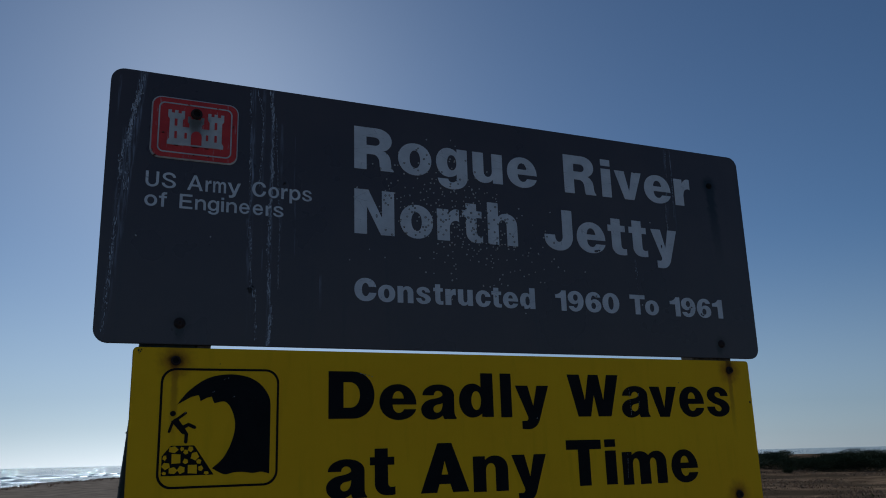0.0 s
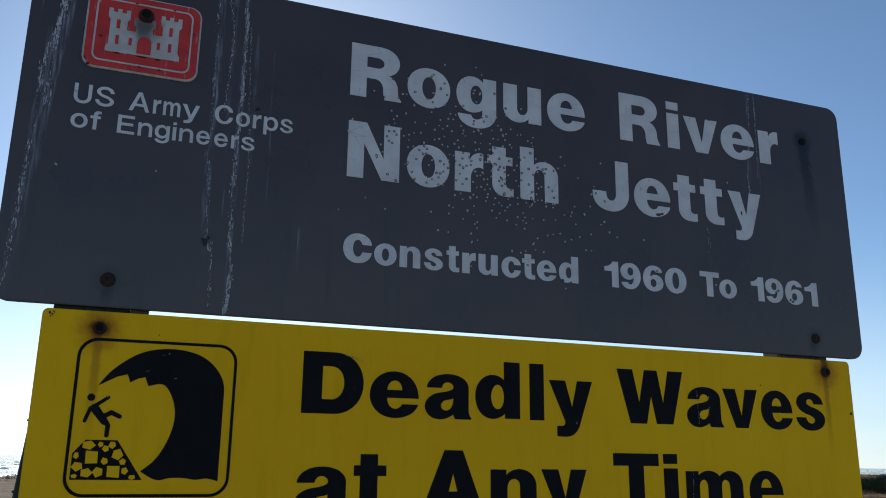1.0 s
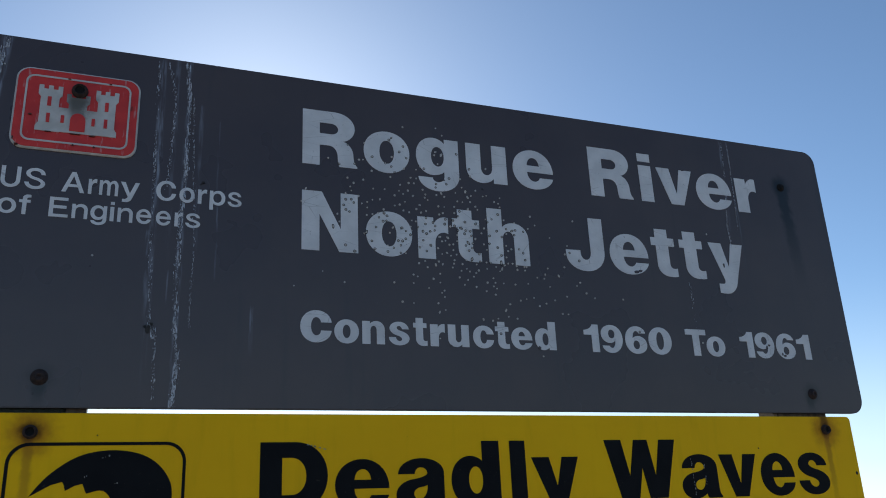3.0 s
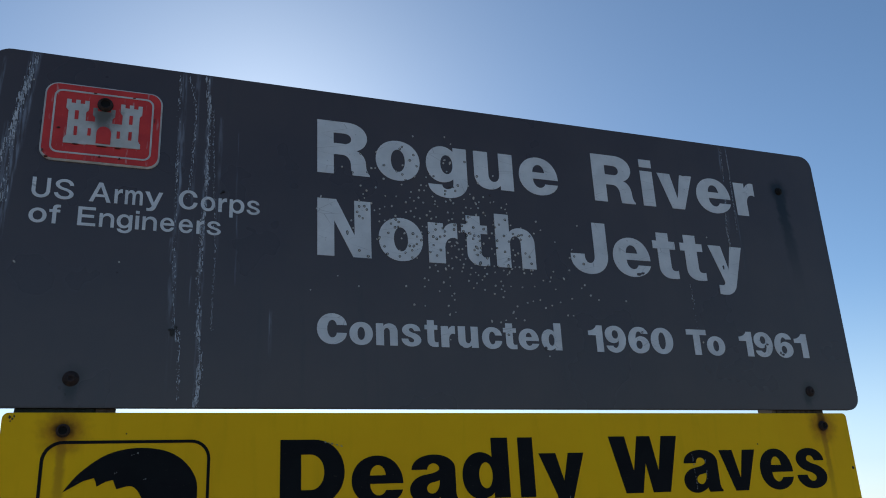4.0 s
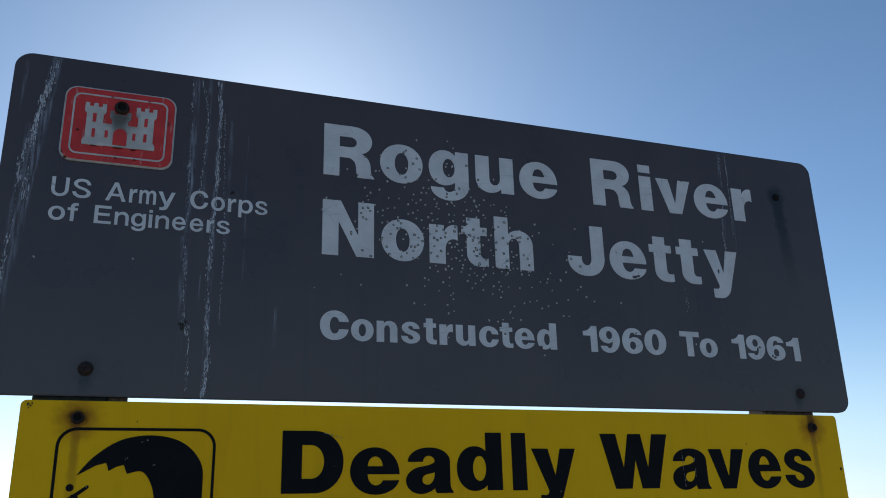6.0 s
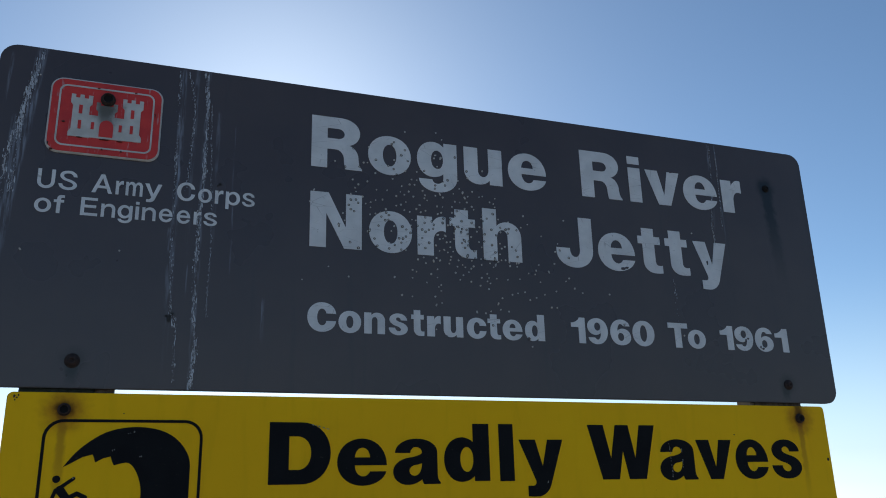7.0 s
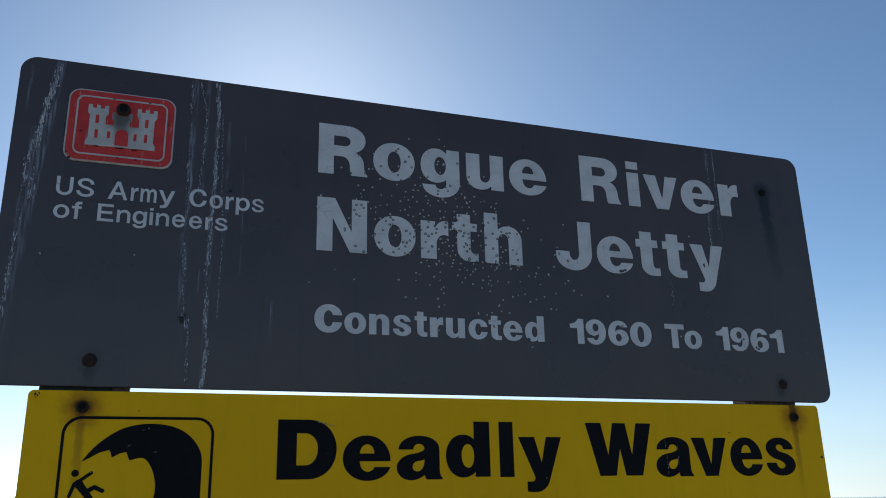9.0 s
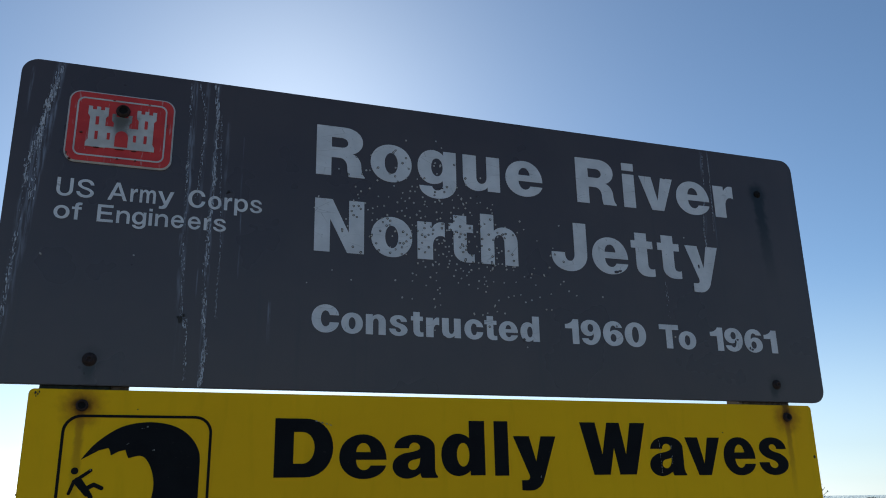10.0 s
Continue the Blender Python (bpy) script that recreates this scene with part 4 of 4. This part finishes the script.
# ---- plants ----
def leaf(bm, p, d, size, rng):
    side = d.cross(Vector((rng.uniform(-1, 1), rng.uniform(-1, 1), rng.uniform(-1, 1)))).normalized()
    a, b, c = p + side * size * 0.32, p + d * size, p - side * size * 0.32
    bm.faces.new([bm.verts.new(q) for q in (p - d * size * 0.5, a, b, c)])


def stem(bm, a, b, r0, r1):
    d = (b - a).normalized()
    u = d.orthogonal().normalized()
    v = d.cross(u)
    rows = [[bm.verts.new(p + (u * math.cos(t) + v * math.sin(t)) * r) for t in np.linspace(0, math.tau, 5, endpoint=False)] for p, r in ((a, r0), (b, r1))]
    for i in range(5):
        bm.faces.new((rows[0][i], rows[0][(i + 1) % 5], rows[1][(i + 1) % 5], rows[1][i]))


def shrub_meshes(seed, wide, tall, leaves):
    """A low coastal shrub: stems, and a lumpy crown of many small leaves."""
    rng = random.Random(seed)
    stems, crown = bmesh.new(), bmesh.new()
    lumps = []
    for _ in range(13):
        a, r = rng.uniform(0, math.tau), wide * rng.uniform(0.1, 0.75)
        c = Vector((r * math.cos(a), 0.7 * r * math.sin(a), tall * rng.uniform(0.22, 0.74)))
        lumps.append((c, wide * rng.uniform(0.28, 0.45), tall * rng.uniform(0.22, 0.36)))
        stem(stems, Vector((rng.uniform(-.1, .1), rng.uniform(-.1, .1), -0.1)), c, 0.03, 0.008)
    for _ in range(leaves):
        c, rw, rh = rng.choice(lumps)
        d = Vector((rng.gauss(0, 1), rng.gauss(0, 1), rng.gauss(0, 1))).normalized()
        k = rng.uniform(0.25, 1.05)
        p = c + Vector((d.x * rw * k, d.y * rw * k, d.z * rh * k))
        p.z = max(p.z, 0.02)
        leaf(crown, p, (d + Vector((0, 0, 0.5))).normalized(), rng.uniform(0.05, 0.10), rng)
    return stems, crown


shrubs = []
for seed, wide, tall in ((1, 3.2, 1.75), (2, 2.4, 1.55), (3, 4.0, 1.6)):
    stems, crown = shrub_meshes(seed, wide, tall, 7500)
    ob = empty("shrub", 0, 0, 0, "dense dark green coastal shrub on dry grass", "shrub", "coastal shrubs")
    part("stems", stems, BARK, ob)
    part("crown", crown, SHRUB_LEAF, ob)
    shrubs.append(ob)
rng = random.Random(4)
spots = []
for k in range(38):
    az = radians(38 + 30 * k / 37 + rng.uniform(-.6, .6))
    d = rng.uniform(58, 74) + (10 if k % 5 == 4 else 0)
    spots.append((d * math.sin(az) - 1.4, d * math.cos(az) - 2.7))
for k in range(9):
    az = radians(40 + 26 * k / 8 + rng.uniform(-1, 1))
    d = rng.uniform(88, 130)
    spots.append((d * math.sin(az), d * math.cos(az)))
for k, (x, y) in enumerate(spots):
    m = pose(x, y, height(x, y) - 0.05, 0, 0, rng.uniform(0, 360))
    s = rng.uniform(0.75, 1.0)
    ob = shrubs[k] if k < 3 else copy_thing(shrubs[k % 3], m)
    ob.matrix_basis = m
    ob.scale = (s * rng.uniform(0.9, 1.3), s, s * rng.uniform(0.68, 0.86))


for x, y, wide, high in ((38.2, 36.0, 0.26, 0.24), (17.2, 17.8, 0.26, 0.17), (52, 41, 0.5, 0.5), (60, 52, 0.4, 0.4)):
    m = pose(x, y, height(x, y) - 0.03, 0, 0, 40 * x)
    small = copy_thing(shrubs[1], m)
    small.scale = (wide, wide, high)
    tagged(small, "low dark green bush in dry grass")


def sapling(x, y, tall, seed):
    rng = random.Random(seed)
    ob = empty("sapling", x, y, height(x, y), "thin bare-twigged sapling with few leaves", "tree")
    wood, leaves = bmesh.new(), bmesh.new()
    top = Vector((0.1, 0, tall))
    stem(wood, Vector((0, 0, -0.1)), top * 0.55, 0.03, 0.02)
    stem(wood, top * 0.55, top, 0.02, 0.006)
    for k in range(16):
        t = rng.uniform(0.35, 0.95)
        a = top * t
        b = a + Vector((rng.uniform(-1, 1), rng.uniform(-1, 1), rng.uniform(0.3, 1.0))).normalized() * tall * 0.3 * (1.2 - t)
        stem(wood, a, b, 0.010, 0.004)
        for _ in range(9):
            q = a.lerp(b, rng.uniform(0.3, 1.05))
            leaf(leaves, q, Vector((rng.gauss(0, 1), rng.gauss(0, 1), rng.gauss(0.4, 1))).normalized(), rng.uniform(0.03, 0.07), rng)
    part("trunk", wood, BARK, ob)
    part("crown", leaves, SHRUB_LEAF, ob)


sapling(26.6, 27.6, 2.3, 3)


def tufts(name, places, blades, tall, material, label, seed):
    """Clumps of grass blades as one mesh."""
    rng = random.Random(seed)
    verts, faces = [], []
    for x, y, size in places:
        z = height(x, y) - 0.02
        for _ in range(blades):
            a, lean = rng.uniform(0, math.tau), rng.uniform(0.05, 0.55)
            h = tall * size * rng.uniform(0.5, 1.1)
            bx, by = x + rng.gauss(0, 0.12 * size), y + rng.gauss(0, 0.12 * size)
            w = 0.006 + 0.008 * size
            px, py = -math.sin(a) * w, math.cos(a) * w
            mx, my = bx + math.cos(a) * lean * h * 0.35, by + math.sin(a) * lean * h * 0.35
            i = len(verts)
            verts += [(bx - px, by - py, z), (bx + px, by + py, z), (mx + px, my + py, z + h * 0.6), (mx - px, my - py, z + h * 0.6), (bx + math.cos(a) * lean * h, by + math.sin(a) * lean * h, z + h)]
            faces += [(i, i + 1, i + 2, i + 3), (i + 3, i + 2, i + 4)]
    me = bpy.data.meshes.new(name)
    me.from_pydata(verts, [], faces)
    me.update()
    ob = part_of(name, me, material, None, label)
    tagged(ob, category="grass", kind="stuff")


def wedge(count, az0, az1, d0, d1, seed, lo=0.6, hi=1.2):
    rng = random.Random(seed)
    out = []
    while len(out) < count:
        az, d = radians(rng.uniform(az0, az1)), d0 * (d1 / d0) ** rng.random()
        x, y = d * math.sin(az), d * math.cos(az)
        if shore(x, y) < 0 and noise.noise((x * 0.22, y * 0.22, 3.0)) > rng.uniform(-0.4, 0.35):          # grass grows in patches
            out.append((x, y, rng.uniform(lo, hi)))
    return out


def rim(count, seed):
    rng = random.Random(seed)
    out = []
    while len(out) < count:
        x = rng.uniform(-13, 12)
        y = 77.2 + 3.89 * (x + 6.8)
        if y > 40 and noise.noise((x * 0.8, 5, 0)) > -0.1:
            q = rng.uniform(0.2, 5)
            out.append((x + q, y + rng.uniform(-3, 3), rng.uniform(0.5, 1.3)))
    return out


tufts("dry_grass", wedge(15000, 30, 75, 12, 75, 1, 0.4, 1.2), 7, 0.085, DRY_BLADE, "patchy dry brown grass tufts", 1)
tufts("bluff_grass", rim(420, 3), 12, 0.19, DRY_BLADE, "ragged dry grass along the bluff edge", 2)
tufts("green_weeds", wedge(16, 46, 62, 19, 28, 6), 10, 0.11, GREEN_BLADE, "scattered low green weeds", 3)
